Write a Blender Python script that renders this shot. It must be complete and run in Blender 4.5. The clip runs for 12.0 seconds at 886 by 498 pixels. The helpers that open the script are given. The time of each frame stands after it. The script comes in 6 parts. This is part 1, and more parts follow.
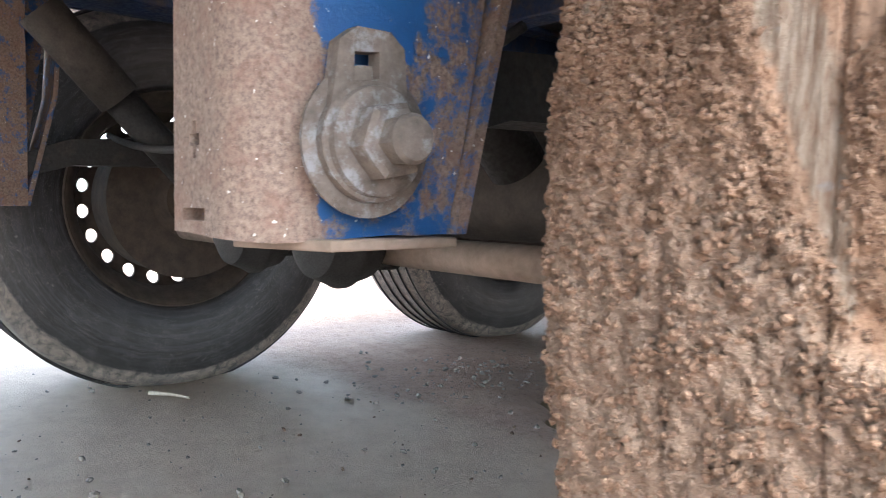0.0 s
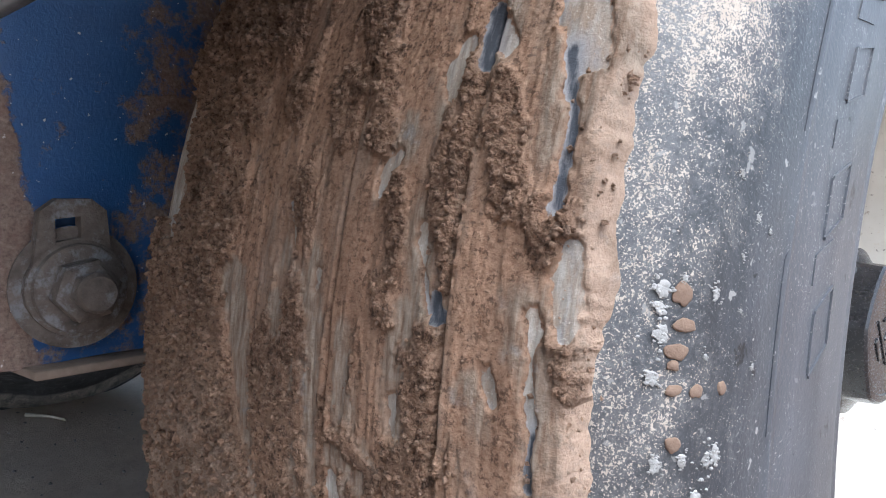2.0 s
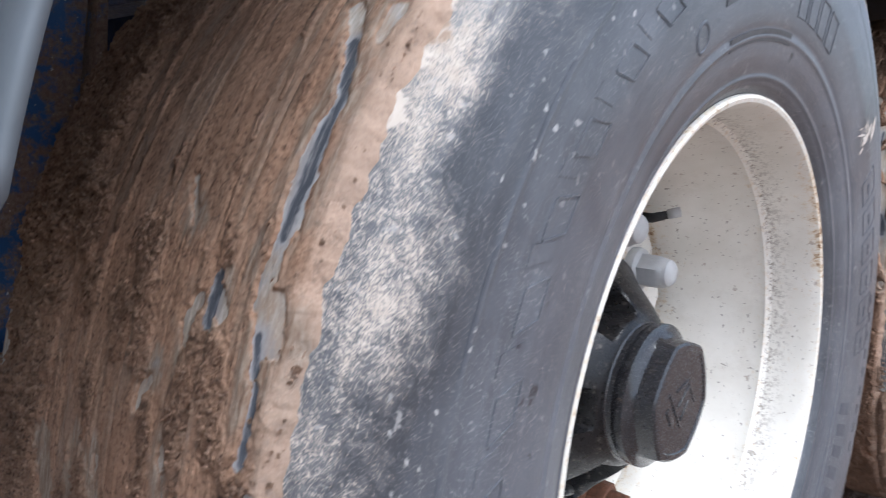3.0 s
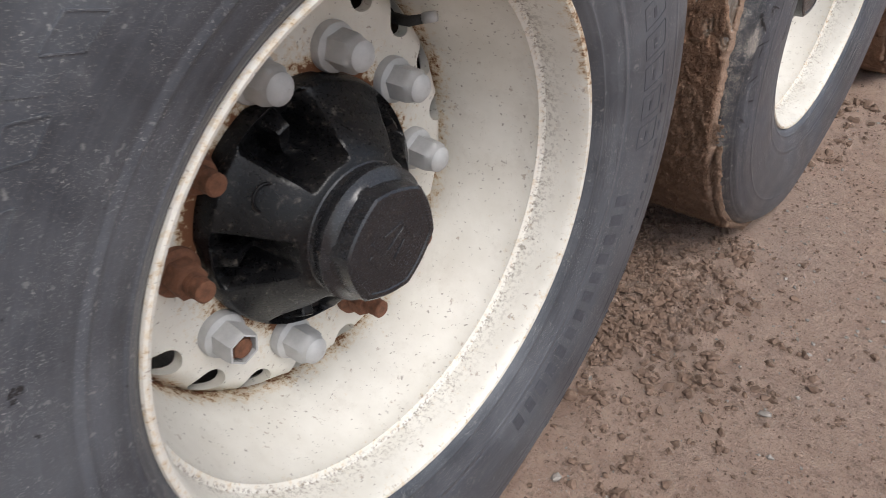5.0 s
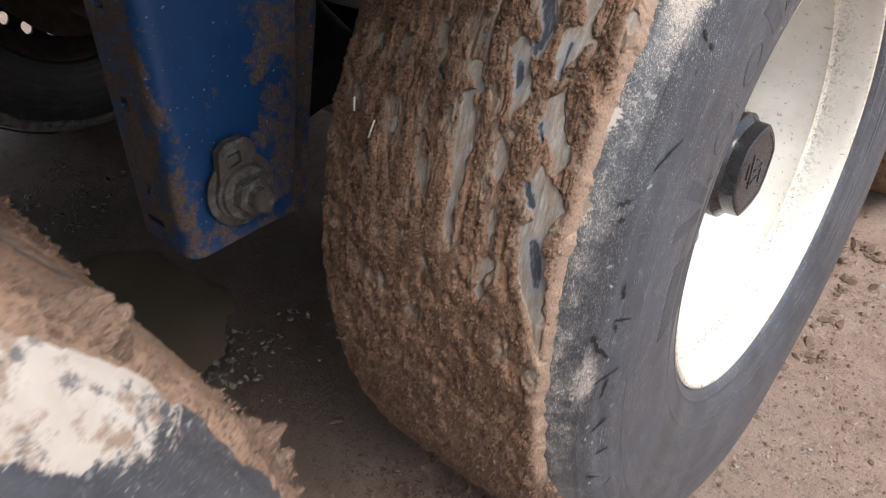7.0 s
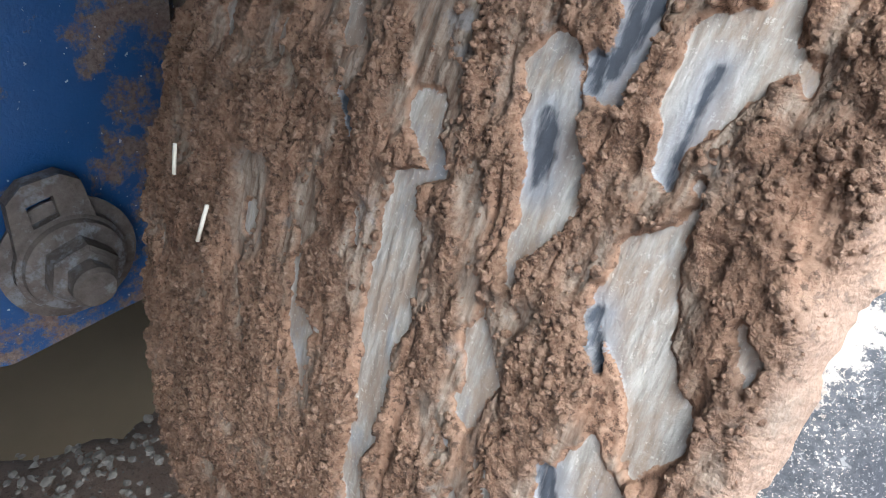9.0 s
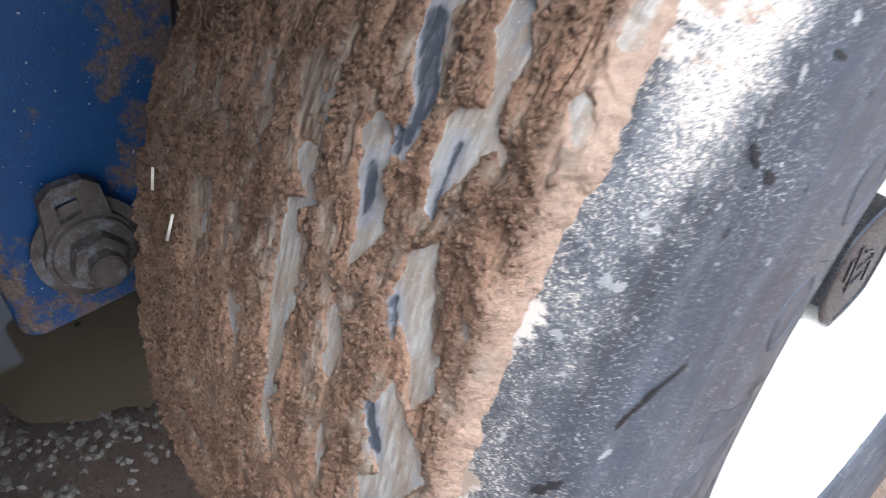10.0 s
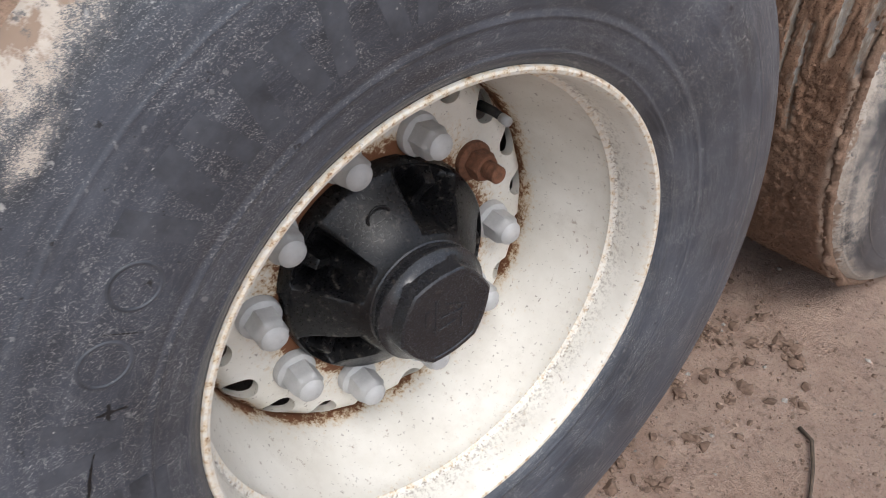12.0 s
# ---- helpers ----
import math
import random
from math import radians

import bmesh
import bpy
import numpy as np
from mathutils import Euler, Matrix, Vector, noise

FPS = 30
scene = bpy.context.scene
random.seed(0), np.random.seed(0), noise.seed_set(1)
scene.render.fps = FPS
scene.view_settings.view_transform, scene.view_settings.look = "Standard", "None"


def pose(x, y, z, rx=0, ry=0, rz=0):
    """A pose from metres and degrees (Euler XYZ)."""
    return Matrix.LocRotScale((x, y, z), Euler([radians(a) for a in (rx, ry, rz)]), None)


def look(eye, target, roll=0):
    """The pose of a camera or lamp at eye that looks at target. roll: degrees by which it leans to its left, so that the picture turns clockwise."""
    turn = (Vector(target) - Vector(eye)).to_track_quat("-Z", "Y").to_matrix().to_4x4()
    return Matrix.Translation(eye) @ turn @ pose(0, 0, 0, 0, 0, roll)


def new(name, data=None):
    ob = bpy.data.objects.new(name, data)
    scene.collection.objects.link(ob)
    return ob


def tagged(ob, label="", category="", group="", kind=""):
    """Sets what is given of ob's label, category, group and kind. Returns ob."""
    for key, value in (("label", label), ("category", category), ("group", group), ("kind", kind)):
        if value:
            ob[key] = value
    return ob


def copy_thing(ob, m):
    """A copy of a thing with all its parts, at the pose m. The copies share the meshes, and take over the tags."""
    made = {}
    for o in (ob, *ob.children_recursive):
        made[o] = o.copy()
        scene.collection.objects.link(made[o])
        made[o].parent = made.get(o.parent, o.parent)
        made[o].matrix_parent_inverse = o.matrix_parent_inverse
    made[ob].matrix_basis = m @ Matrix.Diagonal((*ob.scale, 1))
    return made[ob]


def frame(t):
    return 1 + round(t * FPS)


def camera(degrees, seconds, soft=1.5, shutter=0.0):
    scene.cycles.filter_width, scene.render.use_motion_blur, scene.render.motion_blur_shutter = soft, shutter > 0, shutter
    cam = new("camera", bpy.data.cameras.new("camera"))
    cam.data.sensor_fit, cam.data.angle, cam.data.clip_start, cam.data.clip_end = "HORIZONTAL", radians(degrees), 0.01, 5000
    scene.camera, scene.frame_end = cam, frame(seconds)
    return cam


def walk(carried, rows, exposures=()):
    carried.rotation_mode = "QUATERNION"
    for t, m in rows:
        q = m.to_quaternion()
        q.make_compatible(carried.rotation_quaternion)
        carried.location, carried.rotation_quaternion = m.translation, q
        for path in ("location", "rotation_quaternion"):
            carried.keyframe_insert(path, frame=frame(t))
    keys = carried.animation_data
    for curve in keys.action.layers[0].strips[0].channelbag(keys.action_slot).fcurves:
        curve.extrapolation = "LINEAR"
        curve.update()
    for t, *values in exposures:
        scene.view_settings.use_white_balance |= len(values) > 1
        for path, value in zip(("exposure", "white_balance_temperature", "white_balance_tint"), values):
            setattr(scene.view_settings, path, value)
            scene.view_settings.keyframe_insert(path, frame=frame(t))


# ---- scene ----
cam = camera(61.96, 12.0, soft=0.4, shutter=0.15)
HUB = 0.515      # height of the wheel centres
PITCH = 1.296    # distance between axles

walk(cam, [
    (0, pose(-0.0885, -0.7766, 0.5192, 86.39, -0.95, 49.55)),
    (0.5, pose(-0.0106, -0.7145, 0.5414, 86.46, -0.76, 49.85)),
    (0.8, pose(0.0394, -0.7157, 0.5782, 86.90, -1.12, 49.18)),
    (1, pose(0.0698, -0.7212, 0.6072, 86.24, -0.61, 48.95)),
    (1.5, pose(0.1047, -0.7180, 0.6268, 85.96, -0.91, 46.69)),
    (2, pose(0.1228, -0.7161, 0.6339, 85.35, -0.98, 44.70)),
    (2.5, pose(0.1378, -0.7133, 0.6463, 85.11, -1.25, 43.23)),
    (2.8, pose(0.1927, -0.6964, 0.6926, 85.09, -1.31, 43.64)),
    (3, pose(0.2356, -0.6839, 0.7692, 81.22, -1.69, 41.57)),
    (3.3, pose(0.3194, -0.7100, 0.9005, 75.24, -1.80, 41.39)),
    (3.5, pose(0.3415, -0.7064, 0.9502, 71.00, -2.18, 40.90)),
    (3.7, pose(0.3645, -0.6970, 0.9603, 66.68, -1.88, 40.54)),
    (5.3, pose(0.3942, -0.3331, 0.9116, 55.48, -0.70, 40.20)),
    (5.5, pose(0.4122, -0.2560, 0.9032, 56.43, 0.30, 40.15)),
    (6, pose(0.4093, -0.0709, 0.9553, 56.77, 0.89, 40.26)),
    (6.5, pose(0.3341, 0.1397, 0.9735, 56.66, 1.07, 40.89)),
    (7, pose(0.2384, 0.3667, 0.9791, 56.55, 0.85, 41.95)),
    (7.2, pose(0.2186, 0.4379, 0.9699, 57.09, 1.17, 42.71)),
    (8.8, pose(0.0138, 0.6843, 0.8625, 54.03, -0.20, 46.09)),
    (9, pose(0.0109, 0.6880, 0.8656, 53.47, 0.05, 46.66)),
    (9.5, pose(0.0229, 0.6877, 0.8702, 53.09, 0.20, 48.43)),
    (10, pose(0.1128, 0.6922, 0.9272, 52.81, 0.89, 50.04)),
    (10.5, pose(0.2639, 0.7146, 1.0211, 52.16, 1.64, 51.05)),
    (11, pose(0.3930, 0.7741, 1.0482, 51.92, 1.74, 51.47)),
    (11.5, pose(0.4472, 0.8236, 1.0660, 52.29, 1.63, 51.91)),
    (12, pose(0.4485, 0.9317, 1.0646, 53.39, 1.40, 52.77)),
], exposures=[(0.0, 4.1, 6050, 5), (0.5, 3.87, 5700, -1), (1.0, 3.38, 5400, -1), (1.5, 2.55, 5650, 4), (2.0, 2.12, 5750, 7), (2.5, 1.9, 5850, 8), (3.0, 1.8, 5700, 9), (3.7, 1.57, 5900, 10), (5.3, 1.12, 6450, 10), (6.0, 1.36, 6400, 10), (7.2, 1.8, 6350, 10), (8.8, 2.7, 5750, 4), (9.5, 2.7, 5650, 5), (10.0, 2.25, 5650, 7), (10.5, 1.62, 5900, 9), (11.2, 1.32, 6250, 10), (12.0, 1.27, 6300, 10)])

# ---- sky and light: bright overcast day ----
world = bpy.data.worlds.new("overcast_sky")
scene.world = world
world.use_nodes = True
wn = world.node_tree.nodes
sky = wn.new("ShaderNodeTexSky")
sky.sky_type = "NISHITA"
sky.sun_disc = False
sky.sun_elevation = radians(60)
sky.sun_rotation = radians(108)
sky.dust_density = 3.0
sky.air_density = 1.0
sky.ozone_density = 0.9
cloud = wn.new("ShaderNodeHueSaturation")
cloud.inputs["Saturation"].default_value = 0.55
world.node_tree.links.new(sky.outputs[0], cloud.inputs["Color"])
world.node_tree.links.new(cloud.outputs[0], wn["Background"].inputs[0])
wn["Background"].inputs[1].default_value = 0.100
sun_data = bpy.data.lights.new("sun", "SUN")
sun_data.energy = 0.85
sun_data.angle = radians(40)
sun_data.color = (1.0, 0.975, 0.945)
sun = new("sun", sun_data)
sun.matrix_world = look((3.4, -1.0, 6.0), (0, 0, 0))


# ---- noise helpers ----
_rng = np.random.RandomState(7)
PERM = np.concatenate([_rng.permutation(256)] * 3)
GRAD = _rng.normal(size=(256, 3))
GRAD /= np.linalg.norm(GRAD, axis=1)[:, None]
CELL = _rng.rand(65536, 2)


def pnoise(x, y, z):
    """Gradient noise, about -0.7 to 0.7, for arrays."""
    x, y, z = np.broadcast_arrays(x, y, z)
    xi, yi, zi = np.floor(x).astype(int), np.floor(y).astype(int), np.floor(z).astype(int)
    xf, yf, zf = x - xi, y - yi, z - zi
    u, v, w = [f * f * f * (f * (f * 6 - 15) + 10) for f in (xf, yf, zf)]
    out = 0.0
    for dx in (0, 1):
        for dy in (0, 1):
            for dz in (0, 1):
                g = GRAD[PERM[PERM[PERM[(xi + dx) & 255] + ((yi + dy) & 255)] + ((zi + dz) & 255)]]
                dot = g[..., 0] * (xf - dx) + g[..., 1] * (yf - dy) + g[..., 2] * (zf - dz)
                out = out + dot * (u if dx else 1 - u) * (v if dy else 1 - v) * (w if dz else 1 - w)
    return out


def fbm(x, y, z, octaves=3):
    total, amp = 0.0, 1.0
    for k in range(octaves):
        total = total + amp * pnoise(x * 2 ** k + 17 * k, y * 2 ** k, z * 2 ** k)
        amp *= 0.5
    return total


def grains(x, y, seed=0):
    """Rounded granules, 0 between them and 1 on their tops, for arrays; cells of size 1."""
    xi, yi = np.floor(x).astype(int), np.floor(y).astype(int)
    best = np.full(x.shape, 9.0)
    for dx in (-1, 0, 1):
        for dy in (-1, 0, 1):
            h = CELL[((xi + dx) * 7919 + (yi + dy) * 104729 + seed * 977) & 65535]
            d = (xi + dx + h[..., 0] - x) ** 2 + (yi + dy + h[..., 1] - y) ** 2
            best = np.minimum(best, d)
    return np.sqrt(np.clip(1 - best, 0, 1))


def smooth(a, b, v):
    t = np.clip((v - a) / (b - a), 0, 1)
    return t * t * (3 - 2 * t)


# ---- materials ----
def nodes_of(name):
    m = bpy.data.materials.new(name)
    m.use_nodes = True
    return m, m.node_tree, m.node_tree.nodes["Principled BSDF"]


def link(tree, a, b):
    tree.links.new(a, b)


def noise_node(tree, scale, detail=4.0, rough=0.55, stretch=None, vec=None, seed=0.0):
    n = tree.nodes.new("ShaderNodeTexNoise")
    n.inputs["Scale"].default_value, n.inputs["Detail"].default_value, n.inputs["Roughness"].default_value = scale, detail, rough
    mp = tree.nodes.new("ShaderNodeMapping")
    mp.inputs["Location"].default_value = (seed, seed * 0.7, seed * 1.3)
    if stretch:
        mp.inputs["Scale"].default_value = stretch
    if vec is None:
        vec = tree.nodes.new("ShaderNodeTexCoord").outputs["Object"]
    link(tree, vec, mp.inputs[0])
    link(tree, mp.outputs[0], n.inputs["Vector"])
    return n.outputs["Fac"]


def cells(tree, scale, seed=0.0):
    """Height of small rounded grains, 1 on their tops."""
    n = tree.nodes.new("ShaderNodeTexVoronoi")
    n.inputs["Scale"].default_value = scale
    mp = tree.nodes.new("ShaderNodeMapping")
    mp.inputs["Location"].default_value = (seed, seed * 0.3, seed * 1.7)
    link(tree, tree.nodes.new("ShaderNodeTexCoord").outputs["Object"], mp.inputs[0])
    link(tree, mp.outputs[0], n.inputs["Vector"])
    return calc(tree, "SUBTRACT", 1.0, n.outputs["Distance"])


def ramp(tree, fac, stops):
    r = tree.nodes.new("ShaderNodeValToRGB")
    el = r.color_ramp.elements
    while len(el) < len(stops):
        el.new(0.5)
    for e, (p, c) in zip(el, stops):
        e.position = p
        e.color = (*c, 1) if isinstance(c, tuple) else (c, c, c, 1)
    link(tree, fac, r.inputs[0])
    return r.outputs[0]


def mix(tree, fac, a, b):
    m = tree.nodes.new("ShaderNodeMix")
    m.data_type = "RGBA"
    for val, k in ((fac, 0), (a, 6), (b, 7)):
        if isinstance(val, (int, float)):
            m.inputs[k].default_value = val
        elif isinstance(val, tuple):
            m.inputs[k].default_value = (*val, 1)
        else:
            link(tree, val, m.inputs[k])
    return m.outputs[2]


def calc(tree, op, a, b=0.0):
    m = tree.nodes.new("ShaderNodeMath")
    m.operation = op
    for k, val in ((0, a), (1, b)):
        if isinstance(val, (int, float)):
            m.inputs[k].default_value = val
        else:
            link(tree, val, m.inputs[k])
    return m.outputs[0]


def attr(tree, name):
    n = tree.nodes.new("ShaderNodeAttribute")
    n.attribute_name = name
    return n.outputs["Fac"]


def bump(tree, bsdf, height, strength=0.5, dist=0.002):
    b = tree.nodes.new("ShaderNodeBump")
    b.inputs["Strength"].default_value, b.inputs["Distance"].default_value = strength, dist
    link(tree, height, b.inputs["Height"])
    link(tree, b.outputs[0], bsdf.inputs["Normal"])


def surface(name, dark, light, rough=(0.5, 0.8), scale=30.0, metal=0.0, relief=0.3, dist=0.001, stain=None, stain_cut=(0.55, 0.65), stain_scale=12.0, seed=0.0, fine=None, gloss=0.5):
    """A plain worn surface: two tones in a noise, a stain over it, fine relief."""
    m, t, b = nodes_of(name)
    big = noise_node(t, scale, 6, 0.65, seed=seed)
    col = ramp(t, big, [(0.3, dark), (0.7, light)])
    if stain:
        mask = ramp(t, noise_node(t, stain_scale, 8, 0.7, seed=seed + 5), [(stain_cut[0], 0.0), (stain_cut[1], 1.0)])
        col = mix(t, mask, col, stain)
    link(t, col, b.inputs["Base Color"])
    tiny = noise_node(t, fine or scale * 8, 4, 0.6, seed=seed + 2)
    r = ramp(t, tiny, [(0.3, rough[0]), (0.7, rough[1])])
    link(t, r, b.inputs["Roughness"])
    b.inputs["Metallic"].default_value = metal
    b.inputs["Specular IOR Level"].default_value = gloss
    bump(t, b, tiny, relief, dist)
    return m


def mud_material(name, tone=(1.0, 1.0, 1.0), seed=0.0):
    """Dried mud; 'cover' is 1 where it is crumbly, 0 where it is scraped down to grey film; 'pale' is dried light."""
    m, t, b = nodes_of(name)
    kr, kg, kb = tone
    grain = noise_node(t, 420, 5, 0.7, seed=seed)
    patch = noise_node(t, 28, 5, 0.6, seed=seed + 3)
    mud = mix(t, ramp(t, patch, [(0.36, 0.0), (0.64, 1.0)]), (0.165 * kr, 0.098 * kg, 0.063 * kb), (0.31 * kr, 0.198 * kg, 0.137 * kb))
    mud = mix(t, ramp(t, grain, [(0.35, 0.0), (0.72, 0.85)]), mud, (0.465 * kr, 0.337 * kg, 0.250 * kb))
    mud = mix(t, ramp(t, noise_node(t, 300, 5, 0.75, seed=seed + 19), [(0.39, 0.8), (0.48, 0.0)]), mud, (0.052 * kr, 0.030 * kg, 0.020 * kb))
    mud = mix(t, ramp(t, noise_node(t, 11, 5, 0.65, seed=seed + 25), [(0.42, 0.0), (0.66, 0.6)]), mud, (0.135 * kr, 0.080 * kg, 0.053 * kb))
    pale = mix(t, grain, (0.33, 0.235, 0.172), (0.47, 0.375, 0.30))
    mud = mix(t, attr(t, "pale"), mud, pale)
    streak = noise_node(t, 60, 6, 0.7, stretch=(6.0, 1.0, 1.0), seed=seed + 9)
    film = mix(t, ramp(t, streak, [(0.34, 0.0), (0.66, 1.0)]), (0.215, 0.192, 0.165), (0.41, 0.38, 0.34))
    film = mix(t, ramp(t, noise_node(t, 40, 6, 0.7, stretch=(3.0, 1.0, 1.0), seed=seed + 14), [(0.40, 0.0), (0.58, 0.8)]), film, (0.235, 0.172, 0.125))
    film = mix(t, ramp(t, noise_node(t, 26, 5, 0.7, stretch=(2.0, 1.0, 1.0), seed=seed + 34), [(0.54, 0.0), (0.68, 0.65)]), film, (0.205, 0.218, 0.24))
    film = mix(t, ramp(t, noise_node(t, 620, 3, 0.7, seed=seed + 35), [(0.60, 0.0), (0.68, 0.6)]), film, (0.47, 0.43, 0.38))
    film = mix(t, ramp(t, attr(t, "dark"), [(0.05, 0.0), (0.35, 0.6)]), film, (0.225, 0.242, 0.272))
    worn_through = calc(t, "ADD", attr(t, "dark"), calc(t, "MULTIPLY", calc(t, "SUBTRACT", streak, 0.5), 1.7))
    film = mix(t, ramp(t, worn_through, [(0.50, 0.0), (1.05, 0.95)]), film, (0.042, 0.048, 0.060))
    thin = mix(t, ramp(t, streak, [(0.38, 0.0), (0.62, 1.0)]), (0.17 * kr, 0.120 * kg, 0.087 * kb), (0.255, 0.205, 0.160))
    thin = mix(t, ramp(t, noise_node(t, 70, 4, 0.6, seed=seed + 71), [(0.60, 0.0), (0.70, 0.5)]), thin, (0.185, 0.195, 0.205))
    mud = mix(t, attr(t, "smear"), mud, thin)
    edge = calc(t, "ADD", attr(t, "cover"), calc(t, "MULTIPLY", calc(t, "SUBTRACT", grain, 0.5), 0.9))
    col = mix(t, ramp(t, edge, [(0.42, 0.0), (0.56, 1.0)]), film, mud)
    link(t, col, b.inputs["Base Color"])
    b.inputs["Roughness"].default_value = 0.92
    b.inputs["Specular IOR Level"].default_value = 0.25
    crumbly = calc(t, "ADD", calc(t, "MULTIPLY", cells(t, 430, seed), 1.0), calc(t, "ADD", calc(t, "MULTIPLY", cells(t, 980, seed + 2), 0.5), calc(t, "MULTIPLY", grain, 2.6)))
    brushed = calc(t, "ADD", calc(t, "MULTIPLY", streak, 0.30), calc(t, "MULTIPLY", noise_node(t, 900, 4, 0.75, seed=seed + 6), 0.22))
    bump(t, b, calc(t, "ADD", calc(t, "MULTIPLY", crumbly, attr(t, "grit")), brushed), 1.0, 0.0019)
    return m


def axle_distance(t):
    """Distance from the wheel's axis."""
    place = t.nodes.new("ShaderNodeSeparateXYZ")
    link(t, t.nodes.new("ShaderNodeTexCoord").outputs["Object"], place.inputs[0])
    return calc(t, "SQRT", calc(t, "ADD", calc(t, "MULTIPLY", place.outputs[1], place.outputs[1]), calc(t, "MULTIPLY", place.outputs[2], place.outputs[2])))


def tyre_material(name, seed=0.0, base=(0.020, 0.023, 0.030), worn=(0.070, 0.078, 0.094), speck=0.585, soiled=0.48):
    """Dusty black rubber; 'splash' carries dried splashes of pale mud."""
    m, t, b = nodes_of(name)
    big = noise_node(t, 9, 6, 0.6, seed=seed)
    col = ramp(t, big, [(0.3, base), (0.7, worn)])
    ring = axle_distance(t)
    lane = t.nodes.new("ShaderNodeCombineXYZ")
    link(t, calc(t, "ADD", ring, calc(t, "MULTIPLY", big, 0.012)), lane.inputs[0])
    link(t, calc(t, "MULTIPLY", noise_node(t, 6, 4, 0.6, seed=seed + 31), 0.02), lane.inputs[1])
    worn_ring = ramp(t, noise_node(t, 130, 5, 0.7, vec=lane.outputs[0], seed=seed + 3), [(0.45, 0.0), (0.72, 0.4)])
    col = mix(t, worn_ring, col, (0.12, 0.13, 0.152))
    scuff = ramp(t, noise_node(t, 35, 9, 0.8, seed=seed + 7), [(0.55, 0.0), (0.75, 0.35)])
    col = mix(t, scuff, col, (0.20, 0.205, 0.215))
    splat = ramp(t, noise_node(t, 120, 3, 0.55, seed=seed + 62), [(0.665, 0.0), (0.685, 0.9)])
    splat = calc(t, "MULTIPLY", splat, ramp(t, attr(t, "splash"), [(0.0, 0.25), (0.12, 1.0)]))
    fleck = noise_node(t, 800, 5, 0.75, seed=seed + 2)
    fleck_mask = ramp(t, fleck, [(speck, 0.0), (speck + 0.035, 1.0)])
    strewn = calc(t, "MAXIMUM", ramp(t, noise_node(t, 22, 5, 0.7, seed=seed + 13), [(0.42, 0.15), (0.6, 0.95)]), ramp(t, attr(t, "splash"), [(0.0, 0.0), (0.2, 1.0)]))
    fleck_mask = calc(t, "MULTIPLY", fleck_mask, strewn)
    col = mix(t, calc(t, "MAXIMUM", fleck_mask, splat), col, (0.47, 0.46, 0.44))
    tar = ramp(t, noise_node(t, 52, 5, 0.7, seed=seed + 17), [(0.665, 0.0), (0.69, 0.9)])
    col = mix(t, tar, col, (0.006, 0.006, 0.007))
    dustn = noise_node(t, 46, 8, 0.75, seed=seed + 6)
    s = calc(t, "ADD", calc(t, "MULTIPLY", attr(t, "splash"), 0.62), calc(t, "SUBTRACT", dustn, 0.5))
    film = ramp(t, calc(t, "ADD", s, calc(t, "MULTIPLY", calc(t, "SUBTRACT", noise_node(t, 420, 3, 0.7, seed=seed + 21), 0.5), 0.5)), [(0.20, 0.0), (0.52, 0.22)])
    col = mix(t, ramp(t, attr(t, "splash"), [(0.0, 0.0), (0.3, 0.6)]), col, (0.017, 0.018, 0.021))
    col = mix(t, film, col, (0.40, 0.39, 0.38))
    cream = mix(t, noise_node(t, 160, 4, 0.6, seed=seed + 8), (0.31, 0.255, 0.205), (0.50, 0.445, 0.385))
    fine = noise_node(t, 1200, 3, 0.65, seed=seed + 1)
    spots = noise_node(t, 480, 5, 0.75, seed=seed + 11)
    s2 = calc(t, "ADD", s, calc(t, "ADD", calc(t, "MULTIPLY", calc(t, "SUBTRACT", fine, 0.5), 1.5), calc(t, "MULTIPLY", calc(t, "SUBTRACT", spots, 0.5), 1.0)))
    mask = ramp(t, s2, [(0.47, 0.0), (0.51, 1.0)])
    col = mix(t, mask, col, cream)
    place = t.nodes.new("ShaderNodeSeparateXYZ")
    link(t, t.nodes.new("ShaderNodeTexCoord").outputs["Object"], place.inputs[0])
    polar = t.nodes.new("ShaderNodeCombineXYZ")
    link(t, calc(t, "MULTIPLY", calc(t, "ARCTAN2", place.outputs[2], place.outputs[1]), 15.0), polar.inputs[0])
    link(t, calc(t, "MULTIPLY", ring, 9.0), polar.inputs[1])
    drip = noise_node(t, 1.0, 5, 0.62, vec=polar.outputs[0], seed=seed + 41)
    crust = calc(t, "ADD", attr(t, "cream"), calc(t, "ADD", calc(t, "MULTIPLY", calc(t, "SUBTRACT", drip, 0.5), 1.7), calc(t, "MULTIPLY", calc(t, "SUBTRACT", spots, 0.5), 0.45)))
    crust = calc(t, "MULTIPLY", ramp(t, crust, [(0.49, 0.0), (0.54, 1.0)]), ramp(t, attr(t, "cream"), [(0.02, 0.0), (0.06, 1.0)]))
    col = mix(t, crust, col, mix(t, noise_node(t, 55, 6, 0.7, seed=seed + 18), (0.35, 0.29, 0.235), (0.54, 0.495, 0.44)))
    col = mix(t, calc(t, "MULTIPLY", crust, ramp(t, noise_node(t, 30, 6, 0.7, seed=seed + 51), [(soiled, 0.0), (soiled + 0.07, 0.9)])), col, (0.235, 0.165, 0.118))
    col = mix(t, calc(t, "MULTIPLY", crust, ramp(t, noise_node(t, 70, 6, 0.75, seed=seed + 57), [(0.57, 0.0), (0.62, 0.85)])), col, (0.10, 0.10, 0.105))
    mask = calc(t, "MAXIMUM", mask, crust)
